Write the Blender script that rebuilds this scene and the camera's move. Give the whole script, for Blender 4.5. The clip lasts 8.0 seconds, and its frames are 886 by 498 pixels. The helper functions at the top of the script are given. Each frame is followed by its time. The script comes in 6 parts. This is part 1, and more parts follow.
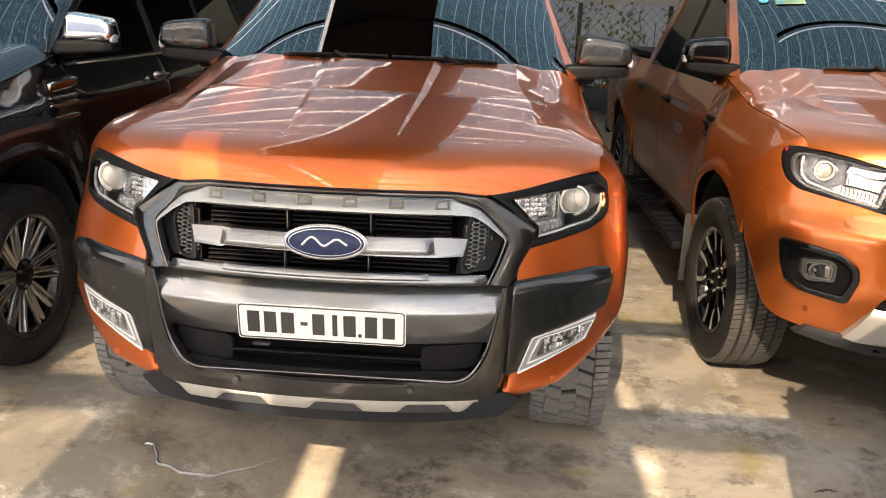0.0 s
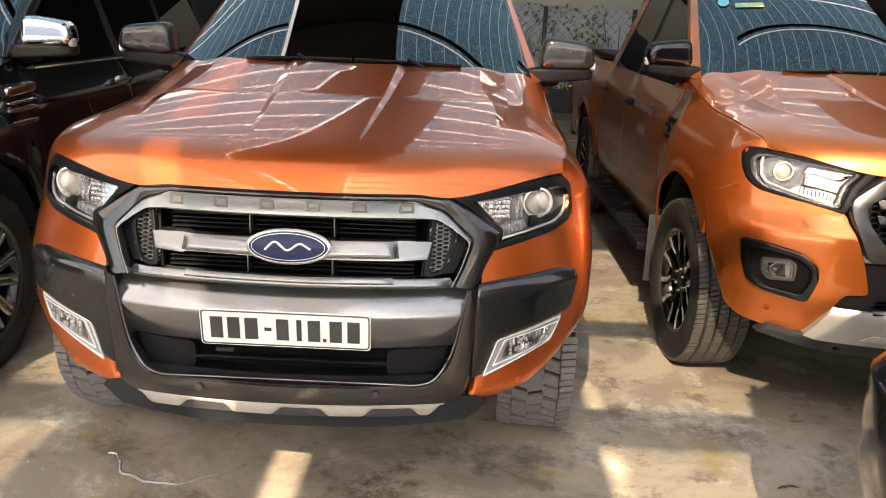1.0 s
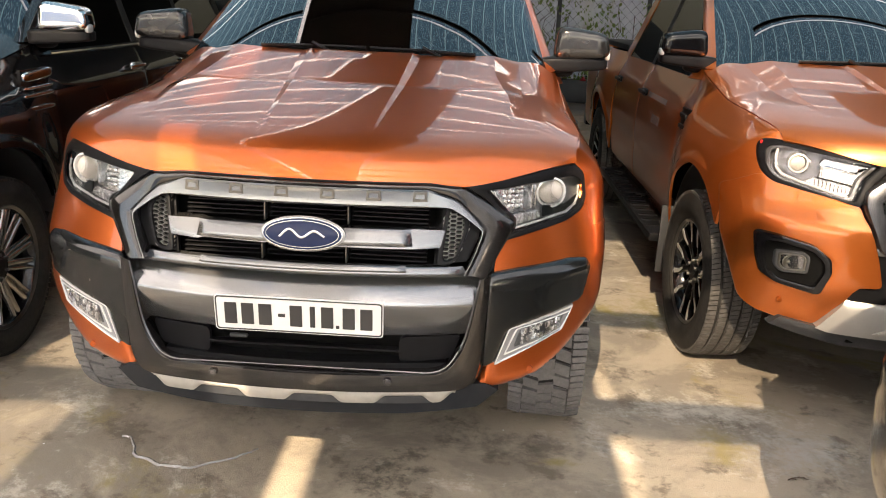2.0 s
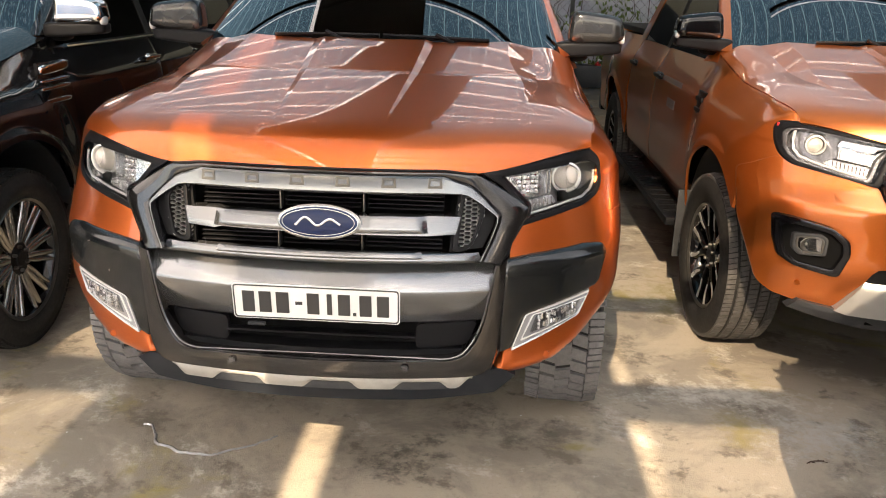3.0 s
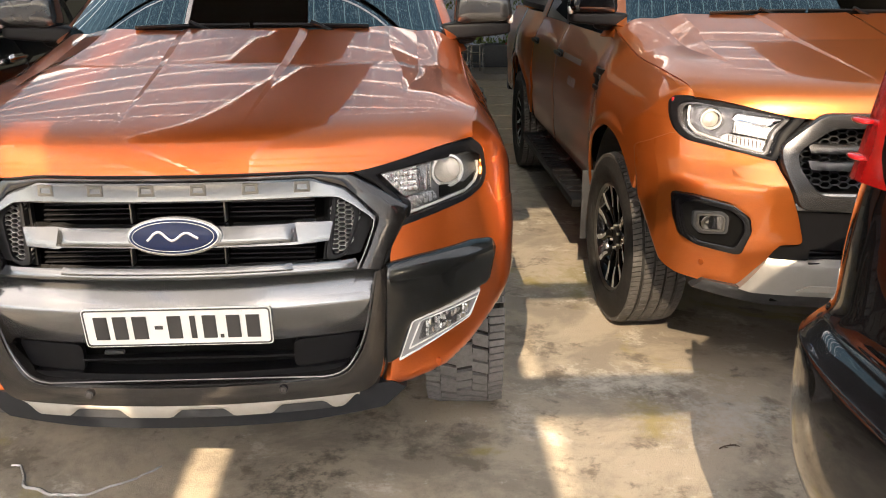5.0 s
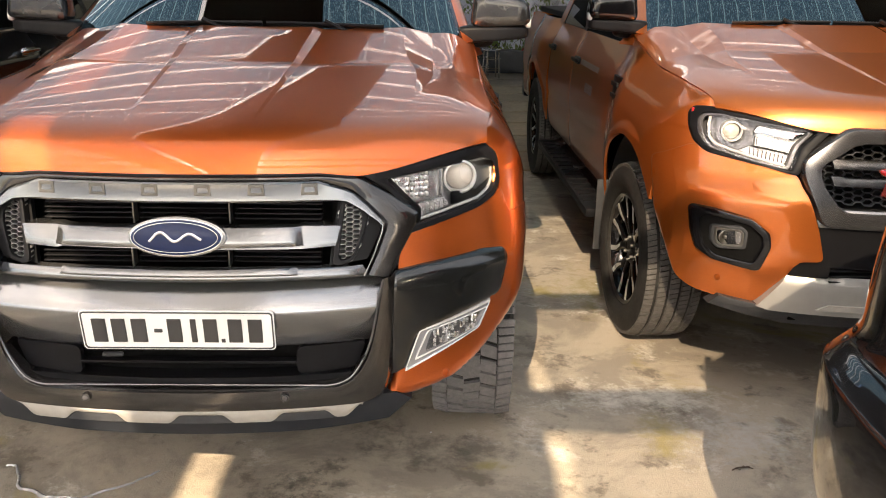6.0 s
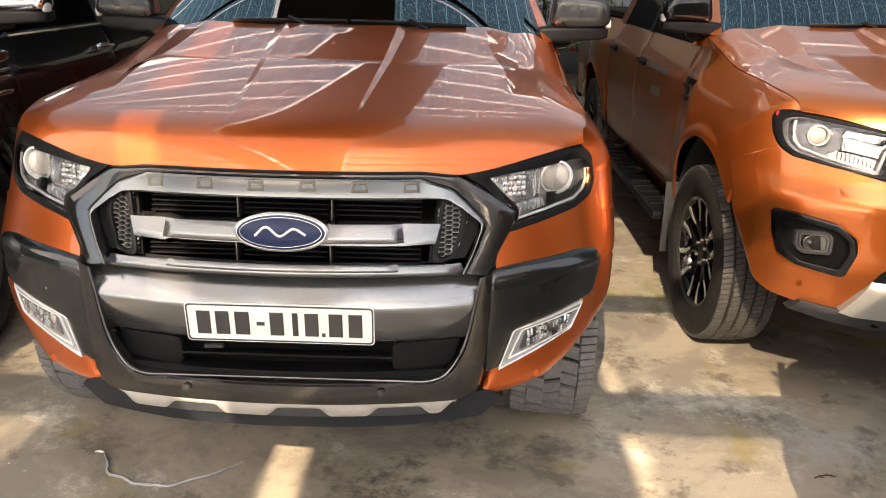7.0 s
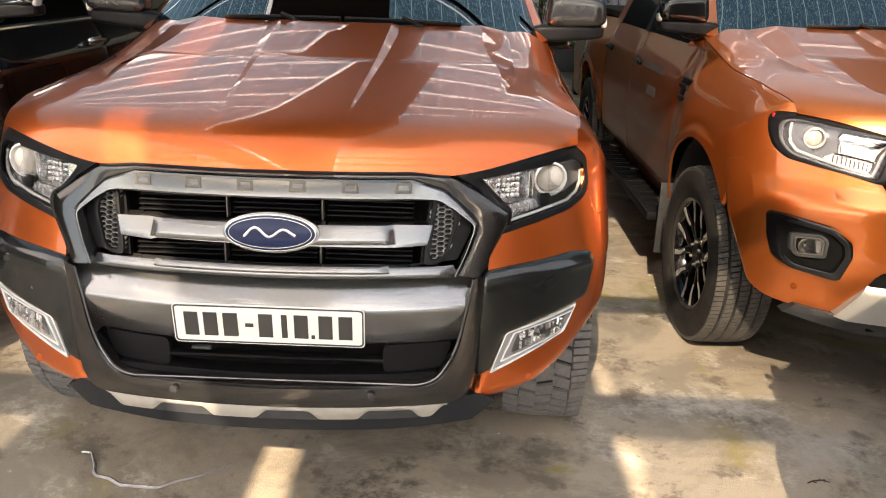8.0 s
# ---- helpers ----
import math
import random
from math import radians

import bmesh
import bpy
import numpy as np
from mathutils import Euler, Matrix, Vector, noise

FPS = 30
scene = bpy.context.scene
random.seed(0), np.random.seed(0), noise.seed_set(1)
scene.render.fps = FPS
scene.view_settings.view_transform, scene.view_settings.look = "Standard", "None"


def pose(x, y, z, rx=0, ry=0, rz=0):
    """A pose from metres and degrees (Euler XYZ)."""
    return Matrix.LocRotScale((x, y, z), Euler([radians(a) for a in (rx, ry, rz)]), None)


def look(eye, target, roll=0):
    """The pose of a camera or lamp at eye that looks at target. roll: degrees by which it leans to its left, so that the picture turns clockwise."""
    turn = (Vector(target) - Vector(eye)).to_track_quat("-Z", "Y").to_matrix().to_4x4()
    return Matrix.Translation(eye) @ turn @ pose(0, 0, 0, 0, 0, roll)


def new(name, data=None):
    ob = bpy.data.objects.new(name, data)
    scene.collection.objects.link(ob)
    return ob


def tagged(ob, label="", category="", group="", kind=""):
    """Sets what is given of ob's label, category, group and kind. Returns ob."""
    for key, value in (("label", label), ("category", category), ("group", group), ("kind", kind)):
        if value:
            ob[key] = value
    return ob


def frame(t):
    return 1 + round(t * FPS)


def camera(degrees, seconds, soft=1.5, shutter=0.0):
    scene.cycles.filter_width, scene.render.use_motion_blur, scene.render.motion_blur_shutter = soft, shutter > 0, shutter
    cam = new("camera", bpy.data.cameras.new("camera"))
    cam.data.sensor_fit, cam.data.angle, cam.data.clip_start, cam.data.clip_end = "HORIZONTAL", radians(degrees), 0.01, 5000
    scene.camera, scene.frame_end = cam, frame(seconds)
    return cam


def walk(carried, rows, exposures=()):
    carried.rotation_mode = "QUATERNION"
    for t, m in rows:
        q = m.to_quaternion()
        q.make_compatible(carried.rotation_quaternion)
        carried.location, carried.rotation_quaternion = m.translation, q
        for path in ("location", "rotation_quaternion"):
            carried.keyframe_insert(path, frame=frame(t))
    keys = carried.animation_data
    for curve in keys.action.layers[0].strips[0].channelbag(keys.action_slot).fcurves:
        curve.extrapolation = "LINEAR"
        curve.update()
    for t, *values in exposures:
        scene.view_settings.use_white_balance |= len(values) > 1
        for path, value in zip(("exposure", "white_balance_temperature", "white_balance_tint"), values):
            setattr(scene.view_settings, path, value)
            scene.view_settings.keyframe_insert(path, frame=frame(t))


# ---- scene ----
cam = camera(55.2, 8.0, 1.0)
PATH = [
    (0, (0.444, -2.159, 1.542), (0.342, -0.238, 0.997), 2.34),
    (0.5, (0.451, -2.165, 1.541), (0.388, -0.241, 0.999), 2.41),
    (1, (0.458, -2.158, 1.542), (0.428, -0.231, 1.007), 2.30),
    (1.5, (0.452, -2.162, 1.543), (0.415, -0.238, 0.999), 2.87),
    (3, (0.454, -2.173, 1.541), (0.363, -0.264, 0.951), 1.73),
    (3.5, (0.451, -2.162, 1.542), (0.377, -0.255, 0.942), 1.84),
    (4, (0.460, -2.120, 1.539), (0.413, -0.220, 0.916), 0.81),
    (4.5, (0.520, -2.037, 1.536), (0.544, -0.143, 0.895), -0.53),
    (4.7, (0.555, -2.006, 1.536), (0.615, -0.111, 0.901), -0.87),
    (5.8, (0.619, -1.924, 1.533), (0.679, -0.021, 0.919), 0.56),
    (6, (0.596, -1.908, 1.524), (0.644, -0.005, 0.910), 0.93),
    (6.5, (0.513, -1.903, 1.529), (0.517, -0.002, 0.908), 1.36),
    (7, (0.430, -1.919, 1.526), (0.401, -0.017, 0.907), 1.38),
    (7.5, (0.412, -1.914, 1.520), (0.388, -0.016, 0.891), 1.59),
    (8, (0.436, -1.889, 1.529), (0.420, 0.010, 0.904), 1.93),
]
walk(cam, [(t, look(eye, target, roll)) for t, eye, target, roll in PATH], [(0, 1.86, 6450, 10), (8, 1.86, 6450, 10)])

# ---- light: low sun from ahead-left of the lane, hazy sky ----
SUN_ELEV, SUN_AZ = 36.0, 11.0
world = bpy.data.worlds.new("sky")
scene.world = world
world.use_nodes = True
wn = world.node_tree.nodes
sky = wn.new("ShaderNodeTexSky")
sky.sky_type = "NISHITA"
sky.sun_disc = False
sky.sun_elevation = radians(SUN_ELEV)
sky.sun_rotation = radians(180 + SUN_AZ)
sky.dust_density = 3.0
wn["Background"].inputs["Strength"].default_value = 0.15
world.node_tree.links.new(sky.outputs["Color"], wn["Background"].inputs["Color"])
sun_data = bpy.data.lights.new("sun", "SUN")
sun_data.energy, sun_data.angle, sun_data.color = 4.1, radians(0.5), (1.0, 0.78, 0.53)
sun = new("sun", sun_data)
ce, se = math.cos(radians(SUN_ELEV)), math.sin(radians(SUN_ELEV))
SUN_WAY = Vector((ce * math.sin(radians(SUN_AZ)), ce * math.cos(radians(SUN_AZ)), -se))
sun.matrix_world = look((-2, -8, 9), Vector((-2, -8, 9)) + SUN_WAY)


# ---- materials ----
def mat(name, col, rough=0.5, metal=0.0, coat=0.0, vary=0.0, scale=8.0, bump=0.0, bscale=120.0, col2=None, rvary=0.0, spec=0.5, alpha=1.0):
    """A principled material; vary mixes towards col2 by noise at two scales, bump gives fine relief."""
    m = bpy.data.materials.new(name)
    m.use_nodes = True
    nt = m.node_tree
    b = nt.nodes["Principled BSDF"]
    b.inputs["Base Color"].default_value = (*col, 1)
    b.inputs["Roughness"].default_value = rough
    b.inputs["Metallic"].default_value = metal
    b.inputs["Coat Weight"].default_value = coat
    b.inputs["Coat Roughness"].default_value = 0.04
    b.inputs["Specular IOR Level"].default_value = spec
    tc = nt.nodes.new("ShaderNodeTexCoord")
    if vary > 0 or rvary > 0:
        n1 = nt.nodes.new("ShaderNodeTexNoise")
        n1.inputs["Scale"].default_value, n1.inputs["Detail"].default_value = scale, 8
        n2 = nt.nodes.new("ShaderNodeTexNoise")
        n2.inputs["Scale"].default_value, n2.inputs["Detail"].default_value = scale * 7, 5
        mul = nt.nodes.new("ShaderNodeMath")
        mul.operation = "MULTIPLY_ADD"
        mul.inputs[1].default_value, mul.inputs[2].default_value = 0.5, 0.0
        add = nt.nodes.new("ShaderNodeMath")
        add.operation = "MULTIPLY_ADD"
        add.inputs[1].default_value = 0.5
        for n in (n1, n2):
            nt.links.new(tc.outputs["Object"], n.inputs["Vector"])
        nt.links.new(n1.outputs["Fac"], mul.inputs[0])
        nt.links.new(n2.outputs["Fac"], add.inputs[0])
        nt.links.new(mul.outputs[0], add.inputs[2])
        ramp = nt.nodes.new("ShaderNodeMapRange")
        ramp.inputs["From Min"].default_value, ramp.inputs["From Max"].default_value = 0.38, 0.62
        nt.links.new(add.outputs[0], ramp.inputs["Value"])
        if vary > 0:
            mix = nt.nodes.new("ShaderNodeMix")
            mix.data_type = "RGBA"
            c2 = col2 or tuple(min(1, c * 0.6) for c in col)
            mix.inputs["A"].default_value = (*col, 1)
            mix.inputs["B"].default_value = (*(a + (b2 - a) * vary for a, b2 in zip(col, c2)), 1)
            nt.links.new(ramp.outputs["Result"], mix.inputs["Factor"])
            nt.links.new(mix.outputs["Result"], b.inputs["Base Color"])
        if rvary > 0:
            rr = nt.nodes.new("ShaderNodeMapRange")
            rr.inputs["To Min"].default_value, rr.inputs["To Max"].default_value = rough, min(1, rough + rvary)
            nt.links.new(ramp.outputs["Result"], rr.inputs["Value"])
            nt.links.new(rr.outputs["Result"], b.inputs["Roughness"])
    if bump > 0:
        nb = nt.nodes.new("ShaderNodeTexNoise")
        nb.inputs["Scale"].default_value, nb.inputs["Detail"].default_value = bscale, 4
        nt.links.new(tc.outputs["Object"], nb.inputs["Vector"])
        bp = nt.nodes.new("ShaderNodeBump")
        bp.inputs["Strength"].default_value, bp.inputs["Distance"].default_value = bump, 0.01
        nt.links.new(nb.outputs["Fac"], bp.inputs["Height"])
        nt.links.new(bp.outputs["Normal"], b.inputs["Normal"])
    return m


def clear_glass(name, tint=(1, 1, 1), gloss=0.12, rough=0.0, slope=1.6):
    """Thin glazing: see-through with a tint, mirror-like at a grazing view."""
    m = bpy.data.materials.new(name)
    m.use_nodes = True
    nt = m.node_tree
    nt.nodes.remove(nt.nodes["Principled BSDF"])
    out = nt.nodes["Material Output"]
    tr = nt.nodes.new("ShaderNodeBsdfTransparent")
    tr.inputs["Color"].default_value = (*tint, 1)
    gl = nt.nodes.new("ShaderNodeBsdfGlossy")
    gl.inputs["Roughness"].default_value = rough
    fr = nt.nodes.new("ShaderNodeFresnel")
    fr.inputs["IOR"].default_value = 1.5
    ad = nt.nodes.new("ShaderNodeMath")
    ad.operation = "MULTIPLY_ADD"
    ad.inputs[1].default_value, ad.inputs[2].default_value = slope, gloss
    ad.use_clamp = True
    mx = nt.nodes.new("ShaderNodeMixShader")
    nt.links.new(fr.outputs[0], ad.inputs[0])
    nt.links.new(ad.outputs[0], mx.inputs[0])
    nt.links.new(tr.outputs[0], mx.inputs[1])
    nt.links.new(gl.outputs[0], mx.inputs[2])
    nt.links.new(mx.outputs[0], out.inputs["Surface"])
    return m


def car_paint(name, col, deep, metal=0.78, ior=1.42, rough=0.30, spec=0.5):
    """Metallic basecoat with fine flakes under a clear coat, with a little dust."""
    m = bpy.data.materials.new(name)
    m.use_nodes = True
    nt = m.node_tree
    b = nt.nodes["Principled BSDF"]
    tc = nt.nodes.new("ShaderNodeTexCoord")
    fl = nt.nodes.new("ShaderNodeTexVoronoi")
    fl.inputs["Scale"].default_value = 900
    nt.links.new(tc.outputs["Object"], fl.inputs["Vector"])
    du = nt.nodes.new("ShaderNodeTexNoise")
    du.inputs["Scale"].default_value, du.inputs["Detail"].default_value = 5, 9
    nt.links.new(tc.outputs["Object"], du.inputs["Vector"])
    mix = nt.nodes.new("ShaderNodeMix")
    mix.data_type = "RGBA"
    mix.inputs["A"].default_value, mix.inputs["B"].default_value = (*deep, 1), (*col, 1)
    nt.links.new(fl.outputs["Color"], mix.inputs["Factor"])
    nt.links.new(mix.outputs["Result"], b.inputs["Base Color"])
    b.inputs["Metallic"].default_value = metal
    b.inputs["Roughness"].default_value = rough
    b.inputs["Specular IOR Level"].default_value = spec
    b.inputs["Coat Weight"].default_value = 1.0
    b.inputs["Coat IOR"].default_value = ior
    cr = nt.nodes.new("ShaderNodeMapRange")
    cr.inputs["From Min"].default_value, cr.inputs["From Max"].default_value = 0.45, 0.75
    cr.inputs["To Min"].default_value, cr.inputs["To Max"].default_value = 0.004, 0.026
    nt.links.new(du.outputs["Fac"], cr.inputs["Value"])
    nt.links.new(cr.outputs["Result"], b.inputs["Coat Roughness"])
    return m


ORANGE = car_paint("orange_metallic_paint", (0.63, 0.142, 0.025), (0.46, 0.090, 0.015))
GOLD_ORANGE = car_paint("bright_orange_paint", (0.60, 0.165, 0.030), (0.43, 0.106, 0.018))
BLACK_PAINT = car_paint("black_paint", (0.006, 0.006, 0.007), (0.004, 0.004, 0.005), 0.0, 1.52, 0.2, 0.1)
SATIN = mat("satin_grey_metal", (0.175, 0.178, 0.183), 0.19, 0.88, 0.25, vary=0.05, scale=2, rvary=0.03)
BRUSHED = mat("brushed_bumper_metal", (0.27, 0.272, 0.276), 0.20, 0.88, 0.25, vary=0.05, scale=2, rvary=0.04)
SILVER = mat("silver_painted_plastic", (0.42, 0.41, 0.385), 0.34, 0.6, 0.3, vary=0.15, scale=4, rvary=0.1)
SKID = mat("beige_silver_plastic", (0.34, 0.32, 0.285), 0.45, 0.2, 0.0, vary=0.25, scale=6, rvary=0.15)
BRIGHT_SILVER = mat("bright_silver_plastic", (0.80, 0.80, 0.79), 0.25, 0.25, 0.4, vary=0.1, scale=9)
GRAPHITE = mat("graphite_satin_plastic", (0.115, 0.115, 0.12), 0.24, 0.8, 0.3, vary=0.05, scale=2, rvary=0.03)
FOIL = mat("silver_foil", (0.80, 0.80, 0.80), 0.22, 0.6, vary=0.4, scale=60, bump=0.4, bscale=90)
GUNMETAL = mat("dark_grey_painted_plastic", (0.017, 0.018, 0.018), 0.10, 0.3, 0.55, vary=0.3, scale=5, rvary=0.10)
WARM_GUN = mat("warm_gunmetal_plastic", (0.036, 0.033, 0.031), 0.15, 0.7, 0.8, vary=0.08, scale=3, rvary=0.04)
BLACK_PLASTIC = mat("black_plastic", (0.007, 0.007, 0.008), 0.42, spec=0.16, vary=0.4, scale=6, bump=0.08, bscale=600)
GREY_PLASTIC = mat("dusty_dark_plastic", (0.018, 0.020, 0.023), 0.5, vary=0.5, scale=5, col2=(0.045, 0.045, 0.047), bump=0.1, bscale=500)
# near-black filler: the shade deep in openings is put into this colour
DEEP = mat("cavity_shade_black", (0.004, 0.004, 0.004), 0.9, spec=0.1)
CHROME = mat("chrome", (0.85, 0.85, 0.86), 0.06, 1.0, rvary=0.05, scale=9)
DULL_BOWL = mat("dull_lamp_bowl", (0.20, 0.20, 0.21), 0.2, 0.6, vary=0.3, scale=20)
REFLECTOR = mat("lamp_reflector", (0.66, 0.66, 0.67), 0.14, 0.85, rvary=0.15, scale=30, bump=0.3, bscale=45)
LAMP_GREY = mat("lamp_bezel_grey", (0.36, 0.36, 0.37), 0.22, 0.4, vary=0.2)
MACHINED = mat("machined_alloy", (0.66, 0.65, 0.63), 0.26, 0.65, 0.3, rvary=0.1, scale=20)
RIM_GREY = mat("grey_alloy", (0.13, 0.125, 0.115), 0.34, 0.75, 0.4, vary=0.3, scale=10)
RIM_SILVER = mat("grey_silver_alloy", (0.34, 0.33, 0.31), 0.26, 0.85, 0.4, vary=0.2, scale=10)
RUBBER = mat("tyre_rubber", (0.010, 0.010, 0.010), 0.7, spec=0.25, vary=0.6, scale=9, col2=(0.035, 0.033, 0.03), bump=0.15, bscale=200)
TREAD_DUST = mat("dusty_tread_rubber", (0.175, 0.170, 0.168), 0.9, vary=0.7, scale=60, col2=(0.105, 0.102, 0.10), bump=0.4, bscale=160)
TREAD_WORN = mat("grey_worn_tread", (0.085, 0.080, 0.074), 0.9, vary=0.8, scale=10, col2=(0.055, 0.052, 0.05), bump=0.4, bscale=160)
WHITE_ENAMEL = mat("white_plate_enamel", (0.82, 0.82, 0.80), 0.35, 0, 0.4, vary=0.08, scale=12)
PLATE_INK = mat("grey_black_plate_paint", (0.045, 0.043, 0.042), 0.4)
EMBLEM_BLUE = mat("dark_blue_enamel", (0.006, 0.015, 0.062), 0.35, 0.0, 0.12, vary=0.3, scale=30, spec=0.2)
EMBLEM_WHITE = mat("polished_white_metal", (0.85, 0.85, 0.86), 0.16, 0.6)
RED_LENS = mat("red_lamp_plastic", (0.42, 0.006, 0.008), 0.12, 0.0, 1.0, vary=0.4, scale=25)
RED_PAINT = mat("red_cylinder_paint", (0.50, 0.02, 0.02), 0.35, 0, 0.5, vary=0.2)
STEEL = mat("stainless_tube", (0.62, 0.61, 0.58), 0.16, 1.0, rvary=0.1)
PAPER = mat("white_paper", (0.75, 0.78, 0.78), 0.7, vary=0.1)
GREEN_STICKER = mat("green_sticker", (0.42, 0.58, 0.34), 0.5, vary=0.3, scale=30)
BLUE_STICKER = mat("pale_blue_sticker", (0.20, 0.55, 0.70), 0.5, vary=0.3, scale=30)
FILM_CLEAR = mat("dull_film_sticker", (0.22, 0.17, 0.15), 0.35, vary=0.6, scale=40)
FADED = mat("faded_grey_sticker", (0.30, 0.26, 0.24), 0.5, vary=0.9, scale=70, col2=(0.16, 0.09, 0.06))
CABIN = mat("dark_cabin_trim", (0.022, 0.022, 0.024), 0.7, vary=0.4)
WINDSCREEN = clear_glass("windscreen_glass", (0.15, 0.18, 0.19), 0.10)
SIDE_GLASS = clear_glass("tinted_side_glass", (0.05, 0.055, 0.055), 0.02, 0.0, 0.9)
LENS = clear_glass("lamp_lens", (0.97, 0.97, 0.97), 0.0, 0.0, 0.35)
PROJECTOR = mat("projector_glass", (0.60, 0.56, 0.50), 0.08, 0.0, 1.0, vary=0.3, scale=40)
WHITE_STEEL = mat("white_painted_steel", (0.72, 0.72, 0.70), 0.45, 0.0, vary=0.25, scale=3, rvary=0.2)
DARK_STEEL = mat("dark_steel", (0.045, 0.047, 0.05), 0.5, 0.4, vary=0.3)
BLACK_SHEET = mat("black_roof_sheet", (0.060, 0.064, 0.068), 0.7, vary=0.5, scale=1.5)
LEAF = mat("vine_leaf", (0.16, 0.26, 0.05), 0.5, vary=0.8, scale=3, col2=(0.22, 0.24, 0.06))
STEM = mat("brown_vine_stem", (0.08, 0.05, 0.03), 0.8, vary=0.4)
HEDGE_WALL = mat("dark_weathered_wall", (0.022, 0.024, 0.021), 0.9, vary=0.6, scale=1.2, col2=(0.02, 0.025, 0.018), bump=0.3, bscale=20)
WALL_WHITE = mat("weathered_white_wall", (0.84, 0.85, 0.88), 0.85, vary=0.45, scale=1.5, col2=(0.60, 0.61, 0.64), bump=0.2, bscale=30)


def concrete():
    m = bpy.data.materials.new("stained_concrete")
    m.use_nodes = True
    nt = m.node_tree
    b = nt.nodes["Principled BSDF"]
    tc = nt.nodes.new("ShaderNodeTexCoord")

    def noise_tex(scale, detail, rough=0.6, dist=0.0):
        n = nt.nodes.new("ShaderNodeTexNoise")
        n.inputs["Scale"].default_value, n.inputs["Detail"].default_value = scale, detail
        n.inputs["Roughness"].default_value, n.inputs["Distortion"].default_value = rough, dist
        nt.links.new(tc.outputs["Object"], n.inputs["Vector"])
        return n.outputs["Fac"]

    def ramp(src, lo, hi):
        r = nt.nodes.new("ShaderNodeMapRange")
        r.interpolation_type = "SMOOTHSTEP"
        r.inputs["From Min"].default_value, r.inputs["From Max"].default_value = lo, hi
        nt.links.new(src, r.inputs["Value"])
        return r.outputs["Result"]

    def mixed(a, col, fac):
        x = nt.nodes.new("ShaderNodeMix")
        x.data_type = "RGBA"
        if isinstance(a, tuple):
            x.inputs["A"].default_value = (*a, 1)
        else:
            nt.links.new(a, x.inputs["A"])
        x.inputs["B"].default_value = (*col, 1)
        nt.links.new(fac, x.inputs["Factor"])
        return x.outputs["Result"]

    c = mixed((0.42, 0.365, 0.285), (0.275, 0.240, 0.192), ramp(noise_tex(1.6, 12, 0.72, 0.4), 0.43, 0.57))
    c = mixed(c, (0.56, 0.52, 0.45), ramp(noise_tex(2.3, 12, 0.78, 0.2), 0.54, 0.64))
    c = mixed(c, (0.30, 0.25, 0.085), ramp(noise_tex(1.4, 8, 0.65, 0.5), 0.57, 0.68))
    c = mixed(c, (0.17, 0.145, 0.112), ramp(noise_tex(3.1, 12, 0.74, 0.15), 0.53, 0.62))
    c = mixed(c, (0.11, 0.098, 0.082), ramp(noise_tex(5.5, 10, 0.78, 0.2), 0.61, 0.73))
    c = mixed(c, (0.090, 0.082, 0.070), ramp(noise_tex(16, 8, 0.74, 0.1), 0.63, 0.76))
    c = mixed(c, (0.52, 0.49, 0.43), ramp(noise_tex(19, 10, 0.8, 0.2), 0.60, 0.70))
    c = mixed(c, (0.16, 0.145, 0.12), ramp(noise_tex(70, 8, 0.75), 0.56, 0.74))
    def patch(base, x, y, rx, ry, col, grain, amount):
        """A stain with a ragged outline of its own at a place on the floor."""
        mp = nt.nodes.new("ShaderNodeMapping")
        mp.inputs["Location"].default_value = (-x / rx, -y / ry, 0)
        mp.inputs["Scale"].default_value = (1 / rx, 1 / ry, 0)
        nt.links.new(tc.outputs["Object"], mp.inputs["Vector"])
        ln = nt.nodes.new("ShaderNodeVectorMath")
        ln.operation = "LENGTH"
        nt.links.new(mp.outputs["Vector"], ln.inputs[0])
        ad = nt.nodes.new("ShaderNodeMath")
        ad.operation = "MULTIPLY_ADD"
        ad.inputs[1].default_value = 6.5
        nt.links.new(noise_tex(grain * 1.8, 10, 0.75, 0.2), ad.inputs[0])
        nt.links.new(ln.outputs["Value"], ad.inputs[2])
        r = nt.nodes.new("ShaderNodeMapRange")
        r.inputs["From Min"].default_value, r.inputs["From Max"].default_value = 3.1, 4.4
        r.inputs["To Min"].default_value, r.inputs["To Max"].default_value = amount, 0.0
        nt.links.new(ad.outputs[0], r.inputs["Value"])
        return mixed(base, col, r.outputs["Result"])

    c = patch(c, 1.45, 0.98, 0.32, 0.11, (0.60, 0.57, 0.50), 7, 1.0)
    c = patch(c, 1.72, 0.70, 0.20, 0.14, (0.46, 0.45, 0.42), 9, 0.8)
    c = patch(c, 1.45, 0.70, 0.09, 0.14, (0.29, 0.24, 0.08), 6, 0.75)
    c = patch(c, 1.45, 2.15, 0.12, 0.30, (0.22, 0.20, 0.06), 5, 0.7)
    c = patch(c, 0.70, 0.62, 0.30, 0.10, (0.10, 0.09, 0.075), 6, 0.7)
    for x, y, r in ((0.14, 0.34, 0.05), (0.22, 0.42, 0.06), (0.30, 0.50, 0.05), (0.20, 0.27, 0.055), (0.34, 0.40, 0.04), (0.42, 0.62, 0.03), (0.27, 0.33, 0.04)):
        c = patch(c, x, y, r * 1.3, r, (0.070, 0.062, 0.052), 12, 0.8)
    nt.links.new(c, b.inputs["Base Color"])
    rr = nt.nodes.new("ShaderNodeMapRange")
    rr.inputs["To Min"].default_value, rr.inputs["To Max"].default_value = 0.34, 0.72
